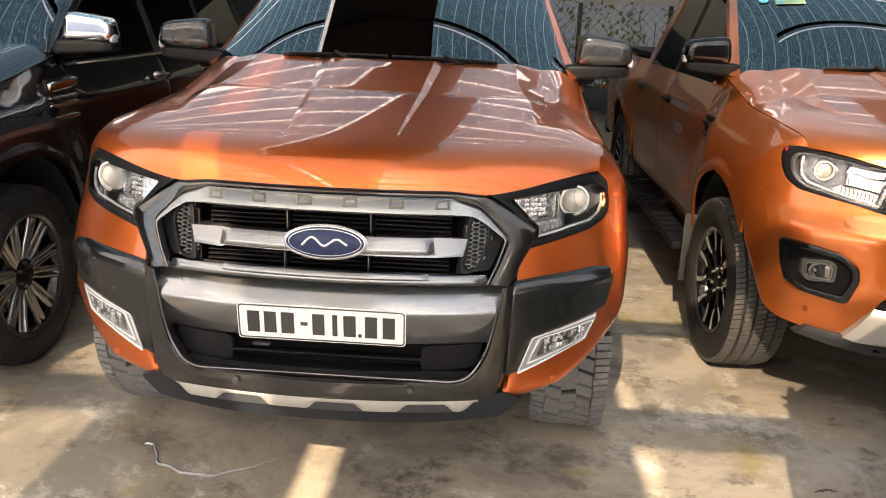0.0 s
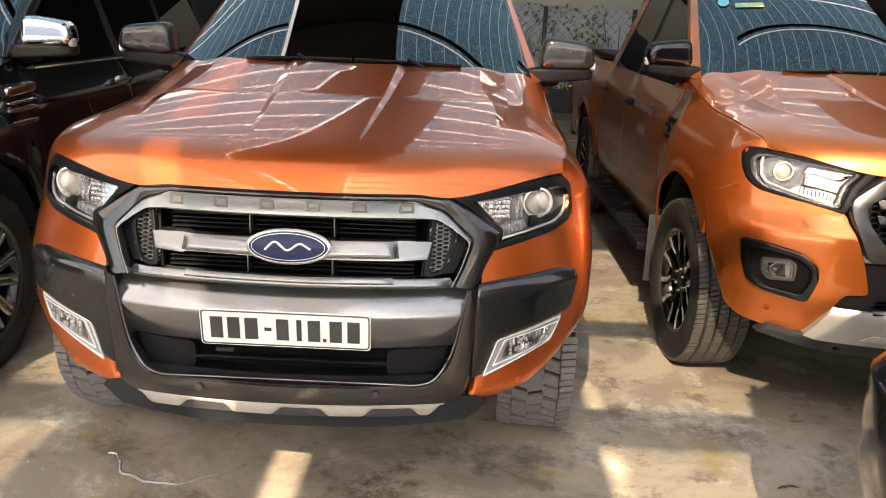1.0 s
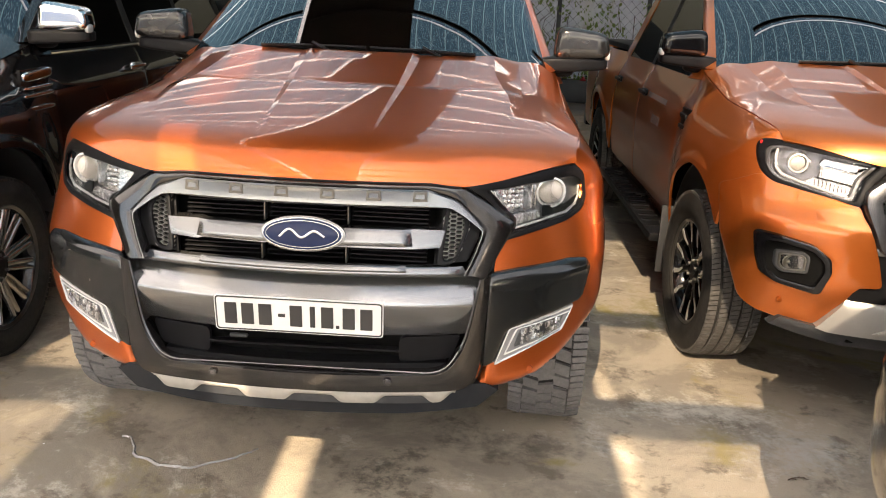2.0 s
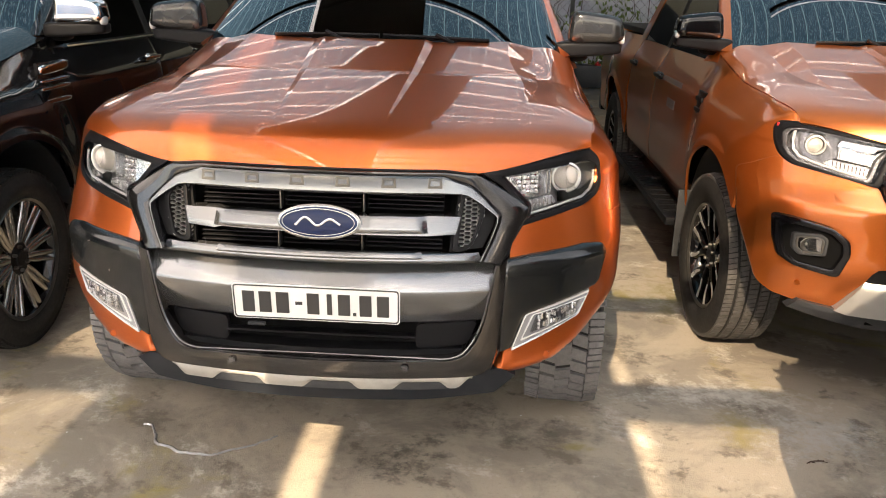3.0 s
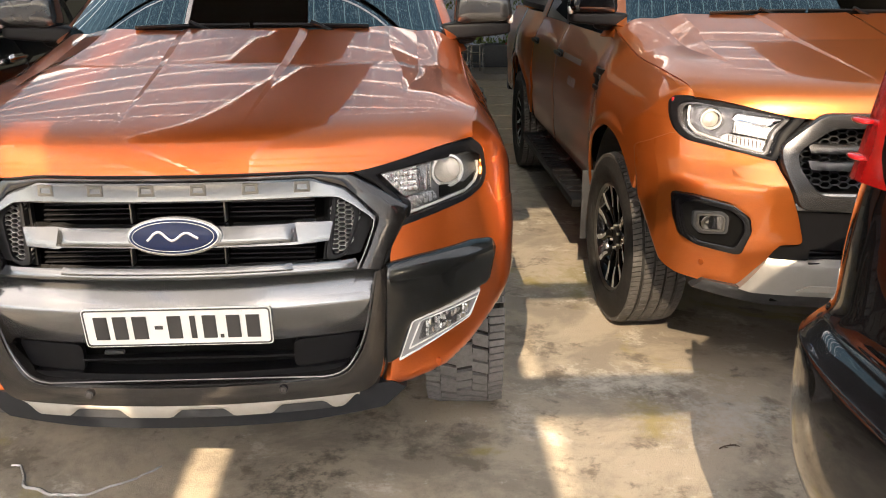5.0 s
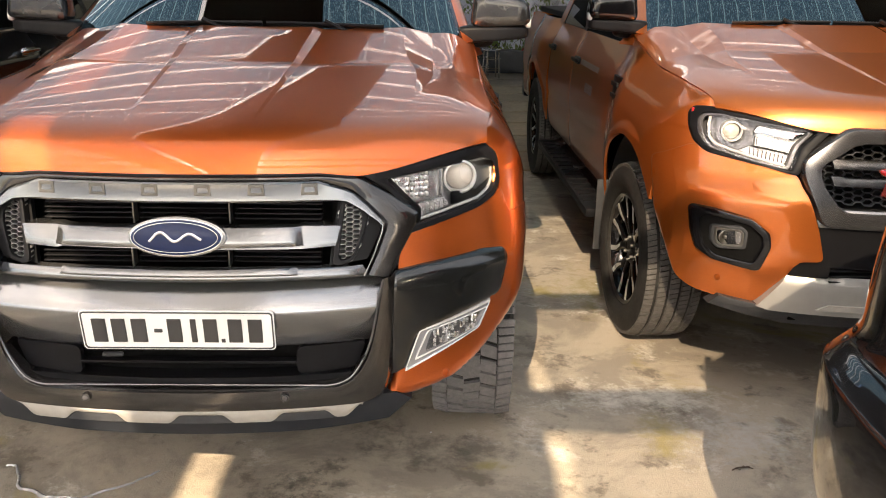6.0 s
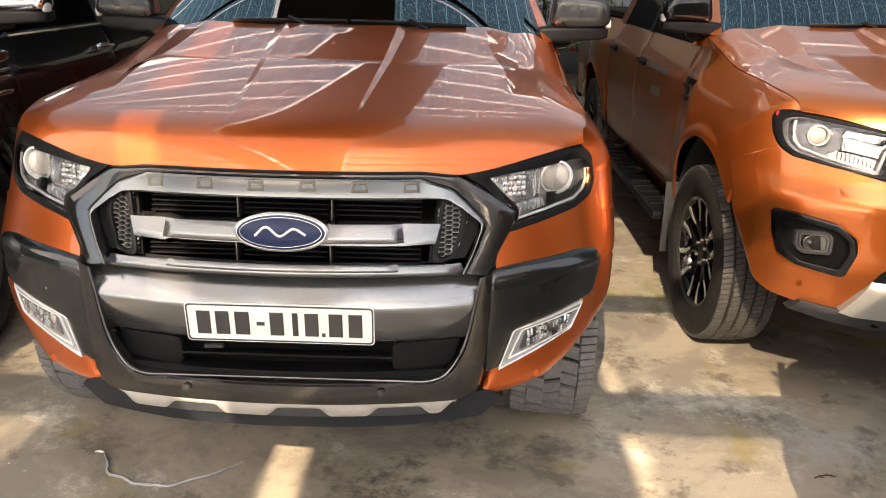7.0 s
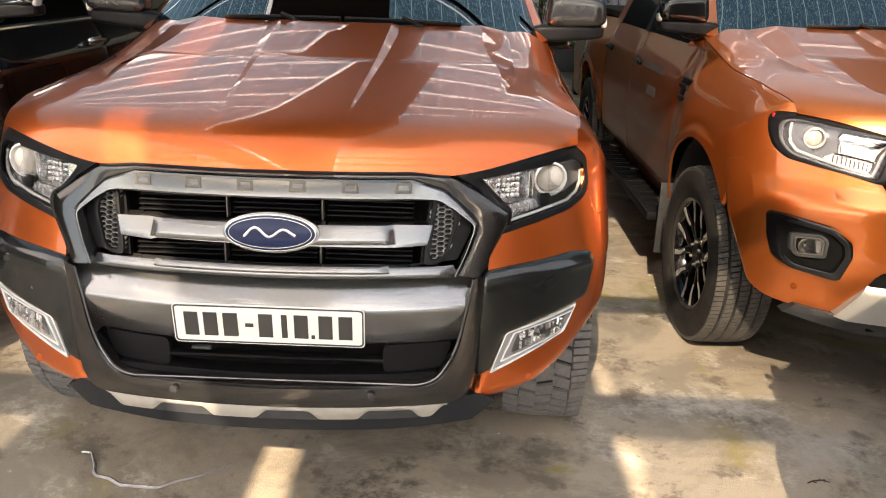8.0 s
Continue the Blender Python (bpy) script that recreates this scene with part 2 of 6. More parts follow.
    nt.links.new(noise_tex(3, 6), rr.inputs["Value"])
    nt.links.new(rr.outputs["Result"], b.inputs["Roughness"])
    bp = nt.nodes.new("ShaderNodeBump")
    bp.inputs["Strength"].default_value, bp.inputs["Distance"].default_value = 0.6, 0.006
    nt.links.new(noise_tex(110, 10, 0.75), bp.inputs["Height"])
    nt.links.new(bp.outputs["Normal"], b.inputs["Normal"])
    return m


def shade_net(name="blue_shade_net"):
    """Woven dark blue netting: brighter specks in its colour stand in for sky seen through it."""
    m = bpy.data.materials.new(name)
    m.use_nodes = True
    nt = m.node_tree
    nt.nodes.remove(nt.nodes["Principled BSDF"])
    out = nt.nodes["Material Output"]
    tc = nt.nodes.new("ShaderNodeTexCoord")
    mp = nt.nodes.new("ShaderNodeMapping")
    mp.inputs["Scale"].default_value = (64, 30, 1)
    nt.links.new(tc.outputs["Object"], mp.inputs["Vector"])
    ns = nt.nodes.new("ShaderNodeTexNoise")
    ns.inputs["Scale"].default_value, ns.inputs["Detail"].default_value = 1.6, 5
    nt.links.new(mp.outputs["Vector"], ns.inputs["Vector"])
    sky_specks = nt.nodes.new("ShaderNodeMapRange")
    sky_specks.inputs["From Min"].default_value, sky_specks.inputs["From Max"].default_value = 0.50, 0.72
    sky_specks.inputs["To Min"].default_value, sky_specks.inputs["To Max"].default_value = 0.0, 1.0
    nt.links.new(ns.outputs["Fac"], sky_specks.inputs["Value"])
    tr = nt.nodes.new("ShaderNodeBsdfTransparent")
    tr.inputs["Color"].default_value = (0.80, 0.93, 1.0, 1)
    tl = nt.nodes.new("ShaderNodeBsdfTranslucent")
    tl.inputs["Color"].default_value = (0.052, 0.100, 0.132, 1)
    th = nt.nodes.new("ShaderNodeTexWave")
    th.bands_direction = "X"
    th.inputs["Scale"].default_value, th.inputs["Distortion"].default_value = 1.9, 0.35
    th.inputs["Detail Scale"].default_value = 0.8
    nt.links.new(tc.outputs["Object"], th.inputs["Vector"])
    tm = nt.nodes.new("ShaderNodeMapRange")
    tm.inputs["From Min"].default_value, tm.inputs["From Max"].default_value = 0.982, 0.998
    nt.links.new(th.outputs["Fac"], tm.inputs["Value"])
    tcol = nt.nodes.new("ShaderNodeMix")
    tcol.data_type = "RGBA"
    tcol.inputs["A"].default_value, tcol.inputs["B"].default_value = (0.036, 0.074, 0.106, 1), (0.22, 0.35, 0.39, 1)
    nt.links.new(tm.outputs["Result"], tcol.inputs["Factor"])
    # specks of sky light are mixed into the net's own colour
    speck = nt.nodes.new("ShaderNodeMix")
    speck.data_type = "RGBA"
    speck.inputs["B"].default_value = (0.20, 0.29, 0.34, 1)
    nt.links.new(tcol.outputs["Result"], speck.inputs["A"])
    nt.links.new(sky_specks.outputs["Result"], speck.inputs["Factor"])
    nt.links.new(speck.outputs["Result"], tl.inputs["Color"])
    mx = nt.nodes.new("ShaderNodeMixShader")
    mx.inputs[0].default_value = 0.03
    nt.links.new(tl.outputs[0], mx.inputs[1])
    nt.links.new(tr.outputs[0], mx.inputs[2])
    nt.links.new(mx.outputs[0], out.inputs["Surface"])
    return m


def milky_sheet(name, light, dull):
    """Plastic roof sheet: blocks the beam and glows softly with the daylight above it."""
    m = bpy.data.materials.new(name)
    m.use_nodes = True
    nt = m.node_tree
    nt.nodes.remove(nt.nodes["Principled BSDF"])
    tl = nt.nodes.new("ShaderNodeBsdfTranslucent")
    df = nt.nodes.new("ShaderNodeBsdfDiffuse")
    ns = nt.nodes.new("ShaderNodeTexNoise")
    ns.inputs["Scale"].default_value, ns.inputs["Detail"].default_value = 2.0, 6
    mx = nt.nodes.new("ShaderNodeMix")
    mx.data_type = "RGBA"
    mx.inputs["A"].default_value, mx.inputs["B"].default_value = (*light, 1), (*dull, 1)
    nt.links.new(ns.outputs["Fac"], mx.inputs["Factor"])
    nt.links.new(mx.outputs["Result"], tl.inputs["Color"])
    df.inputs["Color"].default_value = (0.6, 0.6, 0.58, 1)
    ms = nt.nodes.new("ShaderNodeMixShader")
    ms.inputs[0].default_value = 0.06
    nt.links.new(tl.outputs[0], ms.inputs[1])
    nt.links.new(df.outputs[0], ms.inputs[2])
    nt.links.new(ms.outputs[0], nt.nodes["Material Output"].inputs["Surface"])
    return m


OPAL = milky_sheet("opal_roof_sheet", (0.68, 0.665, 0.64), (0.56, 0.55, 0.53))
CLEAR_STRIP = milky_sheet("clear_seam_strip", (0.97, 0.96, 0.95), (0.88, 0.87, 0.86))


def thin_net():
    """Fine pale netting that lets about half of the beam pass."""
    m = bpy.data.materials.new("thin_pale_net")
    m.use_nodes = True
    nt = m.node_tree
    nt.nodes.remove(nt.nodes["Principled BSDF"])
    tr = nt.nodes.new("ShaderNodeBsdfTransparent")
    tl = nt.nodes.new("ShaderNodeBsdfTranslucent")
    tl.inputs["Color"].default_value = (0.55, 0.55, 0.5, 1)
    ns = nt.nodes.new("ShaderNodeTexNoise")
    ns.inputs["Scale"].default_value, ns.inputs["Detail"].default_value = 3.0, 5
    mr = nt.nodes.new("ShaderNodeMapRange")
    mr.inputs["To Min"].default_value, mr.inputs["To Max"].default_value = 0.56, 0.78
    nt.links.new(ns.outputs["Fac"], mr.inputs["Value"])
    ms = nt.nodes.new("ShaderNodeMixShader")
    nt.links.new(mr.outputs["Result"], ms.inputs[0])
    nt.links.new(tl.outputs[0], ms.inputs[1])
    nt.links.new(tr.outputs[0], ms.inputs[2])
    nt.links.new(ms.outputs[0], nt.nodes["Material Output"].inputs["Surface"])
    return m


THIN_NET = thin_net()
CONCRETE = concrete()
NET = shade_net()
PLANK = mat("pale_timber_board", (0.30, 0.24, 0.165), 0.75, vary=0.7, scale=2.5, col2=(0.19, 0.145, 0.10), bump=0.2, bscale=40)


# ---- mesh helpers ----
def part(name, bm, material, parent=None, label="", sharp=35):
    me = bpy.data.meshes.new(name)
    bmesh.ops.recalc_face_normals(bm, faces=bm.faces)
    bm.to_mesh(me)
    bm.free()
    me.materials.append(material)
    me.polygons.foreach_set("use_smooth", [True] * len(me.polygons))
    me.set_sharp_from_angle(angle=radians(sharp))
    ob = new(name, me)
    if parent is not None:
        ob.parent = parent
    if label:
        tagged(ob, label=label)
    return ob


def thing(name, label, category, group="", at=None):
    ob = new(name)
    ob.empty_display_size = 0.2
    if at is not None:
        ob.matrix_basis = at
    return tagged(ob, label, category, group)


def grid(fn, nu, nv, thick=0.0):
    bm = bmesh.new()
    vs = [[bm.verts.new(fn(i / nu, j / nv)) for j in range(nv + 1)] for i in range(nu + 1)]
    for i in range(nu):
        for j in range(nv):
            bm.faces.new((vs[i][j], vs[i + 1][j], vs[i + 1][j + 1], vs[i][j + 1]))
    if thick:
        bmesh.ops.recalc_face_normals(bm, faces=bm.faces)
        bmesh.ops.solidify(bm, geom=bm.faces[:], thickness=thick)
    return bm


def shell(fn, nu, nv, shift):
    """A sheet with a second skin moved by shift and closed rims."""
    bm = bmesh.new()
    off = Vector(shift)
    a = [[bm.verts.new(fn(i / nu, j / nv)) for j in range(nv + 1)] for i in range(nu + 1)]
    b = [[bm.verts.new(v.co + off) for v in row] for row in a]
    for i in range(nu):
        for j in range(nv):
            bm.faces.new((a[i][j], a[i + 1][j], a[i + 1][j + 1], a[i][j + 1]))
            bm.faces.new((b[i][j], b[i][j + 1], b[i + 1][j + 1], b[i + 1][j]))
    for i in range(nu):
        bm.faces.new((a[i][0], b[i][0], b[i + 1][0], a[i + 1][0]))
        bm.faces.new((a[i][nv], a[i + 1][nv], b[i + 1][nv], b[i][nv]))
    for j in range(nv):
        bm.faces.new((a[0][j], a[0][j + 1], b[0][j + 1], b[0][j]))
        bm.faces.new((a[nu][j], b[nu][j], b[nu][j + 1], a[nu][j + 1]))
    return bm


def box(cx, cy, cz, sx, sy, sz, bevel=0.0, seg=2, bm=None):
    own = bm or bmesh.new()
    m = Matrix.Translation((cx, cy, cz)) @ Matrix.Diagonal((sx, sy, sz, 1))
    made = bmesh.ops.create_cube(own, size=1, matrix=m)
    if bevel:
        edges = {e for v in made["verts"] for e in v.link_edges}
        bmesh.ops.bevel(own, geom=list(edges), offset=bevel, segments=seg, profile=0.7, affect="EDGES")
    return own


def pillow(cx, cy, cz, rx, ry, rz, p=3.0, n=10, shape=None):
    """A rounded block: a cube pushed out to the unit ball of the p-norm."""
    bm = bmesh.new()
    bmesh.ops.create_cube(bm, size=2)
    bmesh.ops.subdivide_edges(bm, edges=bm.edges[:], cuts=n, use_grid_fill=True)
    for v in bm.verts:
        k = (abs(v.co.x) ** p + abs(v.co.y) ** p + abs(v.co.z) ** p) ** (1 / p)
        q = v.co / k
        if shape:
            q = Vector(shape(q))
        v.co = (cx + q.x * rx, cy + q.y * ry, cz + q.z * rz)
    return bm


def rounded(poly, r, n=3):
    """The polygon with its corners cut to arcs of about radius r."""
    out = []
    pts = [Vector(p) for p in poly]
    for i, p in enumerate(pts):
        a, b = pts[i - 1], pts[(i + 1) % len(pts)]
        da, db = a - p, b - p
        k = min(r, da.length * 0.45, db.length * 0.45)
        s, e = p + da.normalized() * k, p + db.normalized() * k
        for j in range(n + 1):
            t = j / n
            out.append((1 - t) ** 2 * s + 2 * t * (1 - t) * p + t * t * e)
    return out


def mirror(poly):
    return [(-x, z) for x, z in reversed([tuple(p) for p in poly])]


def panel(poly, fn, off=0.0, depth=0.02, step=0.05, bevel=0.004, corner=0.0):
    """A plate of the outline poly in (x, z), laid on the front's depth fn(x, z), with rounded rims."""
    pts = rounded(poly, corner) if corner else [Vector(p) for p in poly]
    bm = bmesh.new()
    bm.faces.new([bm.verts.new((p[0], 0, p[1])) for p in pts])
    bmesh.ops.triangulate(bm, faces=bm.faces[:], ngon_method="EAR_CLIP")
    xs, zs = [p[0] for p in pts], [p[1] for p in pts]
    for axis, lo, hi in ((0, min(xs), max(xs)), (2, min(zs), max(zs))):
        k = math.ceil(lo / step) * step
        while k < hi - 1e-4:
            no = (1, 0, 0) if axis == 0 else (0, 0, 1)
            co = (k, 0, 0) if axis == 0 else (0, 0, k)
            bmesh.ops.bisect_plane(bm, geom=bm.verts[:] + bm.edges[:] + bm.faces[:], plane_co=co, plane_no=no, dist=1e-5)
            k += step
    bmesh.ops.dissolve_limit(bm, angle_limit=0.001, verts=[], edges=[e for e in bm.edges if len(e.link_faces) == 2 and abs(e.verts[0].co.x - e.verts[1].co.x) > 1e-4 and abs(e.verts[0].co.z - e.verts[1].co.z) > 1e-4])
    front = bm.faces[:]
    made = bmesh.ops.extrude_face_region(bm, geom=front, use_keep_orig=True)
    back = {v for v in made["geom"] if isinstance(v, bmesh.types.BMVert)}
    for v in bm.verts:
        v.co.y = fn(v.co.x, v.co.z) + off + (depth if v in back else 0)
    if bevel:
        rim = [e for e in bm.edges if len(e.link_faces) == 2 and e.verts[0] not in back and e.verts[1] not in back and sum(any(v in back for v in f.verts) for f in e.link_faces) == 1]
        bmesh.ops.bevel(bm, geom=rim, offset=bevel, segments=2, profile=0.6, affect="EDGES", clamp_overlap=True)
    return bm


def eased_rim(poly, r, depth):
    """How far a plate falls away within r of its outline."""
    pts = [Vector(p) for p in poly]
    sides = list(zip(pts, pts[1:] + pts[:1]))

    def fall(x, z):
        p = Vector((x, z))
        near = min((p - (a + (b - a) * min(1.0, max(0.0, (p - a).dot(b - a) / (b - a).length_squared)))).length for a, b in sides)
        k = max(0.0, 1 - near / r)
        return depth * (1 - math.sqrt(max(0.0, 1 - k * k)))
    return fall


def band(outer, inner, fn, off=0.0, rise=0.012, depth=0.03, closed=True, sub=3):
    """A raised frame between two outlines with as many points each, crowned across its width."""
    o, i = [Vector(p) for p in outer], [Vector(p) for p in inner]
    n = len(o)
    bm = bmesh.new()
    prof = [(0.0, depth), (0.0, 0.0), (0.10, -rise * 0.8), (0.5, -rise), (0.90, -rise * 0.8), (1.0, 0.0), (1.0, depth)]
    rows = []
    segs = []
    last = n if closed else n - 1
    for k in range(last):
        a, b = k, (k + 1) % n
        m = max(1, int(max((o[b] - o[a]).length, (i[b] - i[a]).length) / 0.05))
        segs += [(o[a].lerp(o[b], j / m), i[a].lerp(i[b], j / m)) for j in range(m)]
    if not closed:
        segs.append((o[-1], i[-1]))
    for p, q in segs:
        rows.append([bm.verts.new(((c := p.lerp(q, s)).x, fn(c.x, c.y) + off + d, c.y)) for s, d in prof])
    for k in range(len(rows) if closed else len(rows) - 1):
        a, b = rows[k], rows[(k + 1) % len(rows)]
        for j in range(len(prof) - 1):
            bm.faces.new((a[j], b[j], b[j + 1], a[j + 1]))
    return bm


def lathe(profile, n=48, bm=None):
    """Turn (x, r) about the x axis."""
    own = bm or bmesh.new()
    rings = [[own.verts.new((x, r * math.cos(2 * math.pi * k / n), r * math.sin(2 * math.pi * k / n))) for k in range(n)] for x, r in profile]
    for a, b in zip(rings, rings[1:]):
        for k in range(n):
            own.faces.new((a[k], a[(k + 1) % n], b[(k + 1) % n], b[k]))
    return own


def tube(points, r, n=8, bm=None, closed=False):
    own = bm or bmesh.new()
    pts = [Vector(p) for p in points]
    rings = []
    for k, p in enumerate(pts):
        a = pts[k - 1] if k or closed else p
        b = pts[(k + 1) % len(pts)] if k < len(pts) - 1 or closed else p
        d = (b - a).normalized()
        s = d.cross(Vector((0, 0, 1)) if abs(d.z) < 0.9 else Vector((1, 0, 0))).normalized()
        t = d.cross(s)
        rings.append([own.verts.new(p + r * (math.cos(2 * math.pi * j / n) * s + math.sin(2 * math.pi * j / n) * t)) for j in range(n)])
    for k in range(len(rings) if closed else len(rings) - 1):
        a, b = rings[k], rings[(k + 1) % len(rings)]
        for j in range(n):
            own.faces.new((a[j], a[(j + 1) % n], b[(j + 1) % n], b[j]))
    if not closed:
        own.faces.new(rings[0])
        own.faces.new(rings[-1])
    return own


def turned(bm, m):
    bmesh.ops.transform(bm, matrix=m, verts=bm.verts[:])
    return bm


def joined(bms):
    """One bmesh out of several."""
    out = bmesh.new()
    for b in bms:
        me = bpy.data.meshes.new("tmp")
        b.to_mesh(me)
        b.free()
        out.from_mesh(me)
        bpy.data.meshes.remove(me)
    return out


def smooth01(t):
    t = min(1.0, max(0.0, t))
    return t * t * (3 - 2 * t)


# ---- pickup body, in its own axes: x across, y back from the plate, z up ----
AXLE, BASE, WHEEL_R = 0.96, 3.22, 0.385


def front(x, z):
    """Depth of the front fascia: gently bowed, turning hard into the flanks."""
    x = abs(x)
    turn = 6.5 * x**40
    b = 0.045 + 0.25 * x * x + 0.27 * x**6 + turn
    u = 0.115 + 0.22 * x * x + 0.46 * x**6 + turn + 0.8 * max(0.0, z - 1.02) * x * x
    return b + (u - b) * min(1.0, max(0.0, (z - 0.80) / 0.21))


def front_x(y, z):
    lo, hi = 0.0, 1.1
    for _ in range(24):
        m = (lo + hi) / 2
        lo, hi = (m, hi) if front(m, z) < y else (lo, m)
    return lo


def hood_edge(y):
    return 0.790 - 0.024 * (1 - smooth01((y - 0.34) / 0.25))


def hood_creases(y):
    """Half widths at the hood's lines: dome crease (inner, outer), then the fold down to the wing (inner, outer)."""
    c = 0.155 + 0.045 * min(1.0, max(0.0, (y - 0.2) / 0.95))
    w = 0.005 + 0.026 * min(1.0, max(0.0, (y - 0.20) / 0.9))
    fo = 0.578 + 0.047 * smooth01((y - 0.48) / 0.4)
    fi = fo - 0.016 - 0.085 * smooth01((y - 0.52) / 0.65)
    return c, c + w, fi, fo


def hood_z(x, y):
    ax = abs(x)
    yf = front(x, 1.06) - 0.012
    yr = 1.21 + 0.50 * x * x
    s = max(0.0, y - yf)
    v = min(1.0, s / (yr - yf))
    zf = 1.090
    zr = 1.312 + 0.010 * x * x
    lip = 1.046 + 0.054 * smooth01((ax - 0.40) / 0.36)
    z = zf - (zf - lip) * math.exp(-s / 0.024) + 0.050 * (1 - math.exp(-s / 0.036)) + (zr - zf - 0.050) * v**0.92
    c0, c1, f0, f1 = hood_creases(y)
    dome = 0.0085 * min(1.0, max(0.0, (y - 0.20) / 0.9)) * (1 - min(1.0, max(0.0, (ax - c0) / (c1 - c0))))
    fold = 0.026 * smooth01((y - 0.48) / 0.60) * min(1.0, max(0.0, (ax - f0) / (f1 - f0)))
    roll = (0.012 + 0.035 * smooth01(v * 1.3)) * max(0.0, (ax - 0.655) / 0.135) ** 2
    # a faint crease parallel to the rear edge, behind which the sheet turns up to the cowl
    back = y - 0.81 - 0.36 * x * x
    curl = 0.055 * max(0.0, back) - 0.0011 * math.exp(-(((back + 0.006) / 0.014) ** 2)) * smooth01((0.62 - ax) / 0.12)
    return z + dome - fold - roll * smooth01(s / 0.10) + curl


HOOD_COLUMNS = (8, 4, 22, 7, 13)


def hood(paint, truck):
    half = sum(HOOD_COLUMNS)

    def across(k, y):
        marks = (0.0, *hood_creases(y), hood_edge(y))
        for n, a, b in zip(HOOD_COLUMNS, marks, marks[1:]):
            if k <= n:
                return a + (b - a) * k / n
            k -= n
        return marks[-1]

    def fn(u, v):
        k = round(u * 2 * half) - half
        y = 0.6
        for _ in range(5):
            x = across(abs(k), y)
            yf, yr = front(x, 1.06) - 0.012, 1.21 + 0.50 * x * x
            y = yf + (yr - yf) * v**1.4
        return (math.copysign(x, k), y, hood_z(x, y))

    bm = grid(fn, 2 * half, 110, 0.018)
    return part("hood", bm, paint, truck, sharp=7.5)


def body_x(z):
    """Half width of the flank."""
    t = (z - 0.45) / 0.8
    return 0.835 + 0.05 * math.sin(math.pi * min(1, max(0, t * 0.9 + 0.1))) - 0.05 * smooth01((z - 1.05) / 0.2)


def flare(y, z, axle):
    r = math.hypot(y - axle, z - WHEEL_R)
    return 0.016 * (1 - smooth01((r - 0.522) / 0.045)) + 0.012 * math.exp(-(((r - 0.61) / 0.12) ** 2))


def bulge(y, axle):
    """The wings stand out over the wheels."""
    if axle > AXLE:
        return 0.030 * (1 - smooth01((abs(y - axle) - 0.16) / 0.34))
    return 0.034 * (1 - smooth01((abs(y - axle + 0.06) - 0.30) / 0.34))


def arch_low(y, axle, low):
    d = abs(y - axle)
    return WHEEL_R + math.sqrt(max(0, 0.505**2 - d * d)) if d < 0.505 else low


def fender(paint, truck, side):
    def fn(u, w):
        y = 0.47 + 1.08 * u
        for _ in range(4):
            yt = max(y, 0.345)
            zt = hood_z(hood_edge(yt), yt) - 0.004
            low = max(0.46, arch_low(y, AXLE, 0.46)) if y > AXLE else max(0.60 + 0.27 * (1 - smooth01((y - 0.50) / 0.12)), arch_low(y, AXLE, 0.60))
            low = min(low, zt - 0.15)
            z = zt + (low - zt) * w**1.15
            ys = front(0.8090 - 0.045 * smooth01((z - 1.05) / 0.05), z)
            y = ys + (1.55 - ys) * u
        drop = zt - z
        roll = 1 - math.exp(-((drop / 0.085) ** 0.85))
        roll += (1 - roll) * smooth01((y - 1.15) / 0.40) * smooth01(drop / 0.04)
        xs = body_x(z) + bulge(y, AXLE) + flare(y, z, AXLE)
        xi = hood_edge(yt) + 0.005
        x = xi + (xs - xi) * roll if xs > xi else xs
        x = min(x, front_x(y, z) - 0.003 - 0.005 * math.exp(-u * 50))
        return (side * x, y, z)

    return part("fender", shell(fn, 90, 48, (-side * 0.012, 0, -0.003)), paint, truck, sharp=50)


def side_panel(name, y0, y1, z0, z1, paint, truck, side, axle=None, top=None):
    def fn(u, w):
        y = y0 + (y1 - y0) * u
        lo = z0 if axle is None else max(z0, arch_low(y, axle, z0))
        zt = z1 if top is None else top(y)
        z = lo + (zt - lo) * w
        x = body_x(z) + (flare(y, z, axle) + bulge(y, axle) if axle else 0) - 0.008 * math.exp(-(((z - 0.72) / 0.05) ** 2))
        edge = min(u, 1 - u, w, 1 - w)
        x -= 0.004 * math.exp(-edge * 60)
        return (side * x, y, z)

    return part(name, grid(fn, 56 if axle else 24, 30, 0.012), paint, truck, sharp=50)


def glass_x(z):
    return 0.80 - 0.20 * (z - 1.22) / 0.56


def screen_point(u, v, grow=0.0):
    x = (0.745 - 0.135 * v) * u * (1 + grow)
    y = 1.258 + 0.19 * (0.6 * u * u + 0.4 * u**4) + 0.86 * v - 0.05 * u * u * v
    z = 1.318 - 0.030 * u * u + 0.455 * v + 0.04 * math.sin(math.pi * v) * (1 - u * u)
    return Vector((x, y, z))


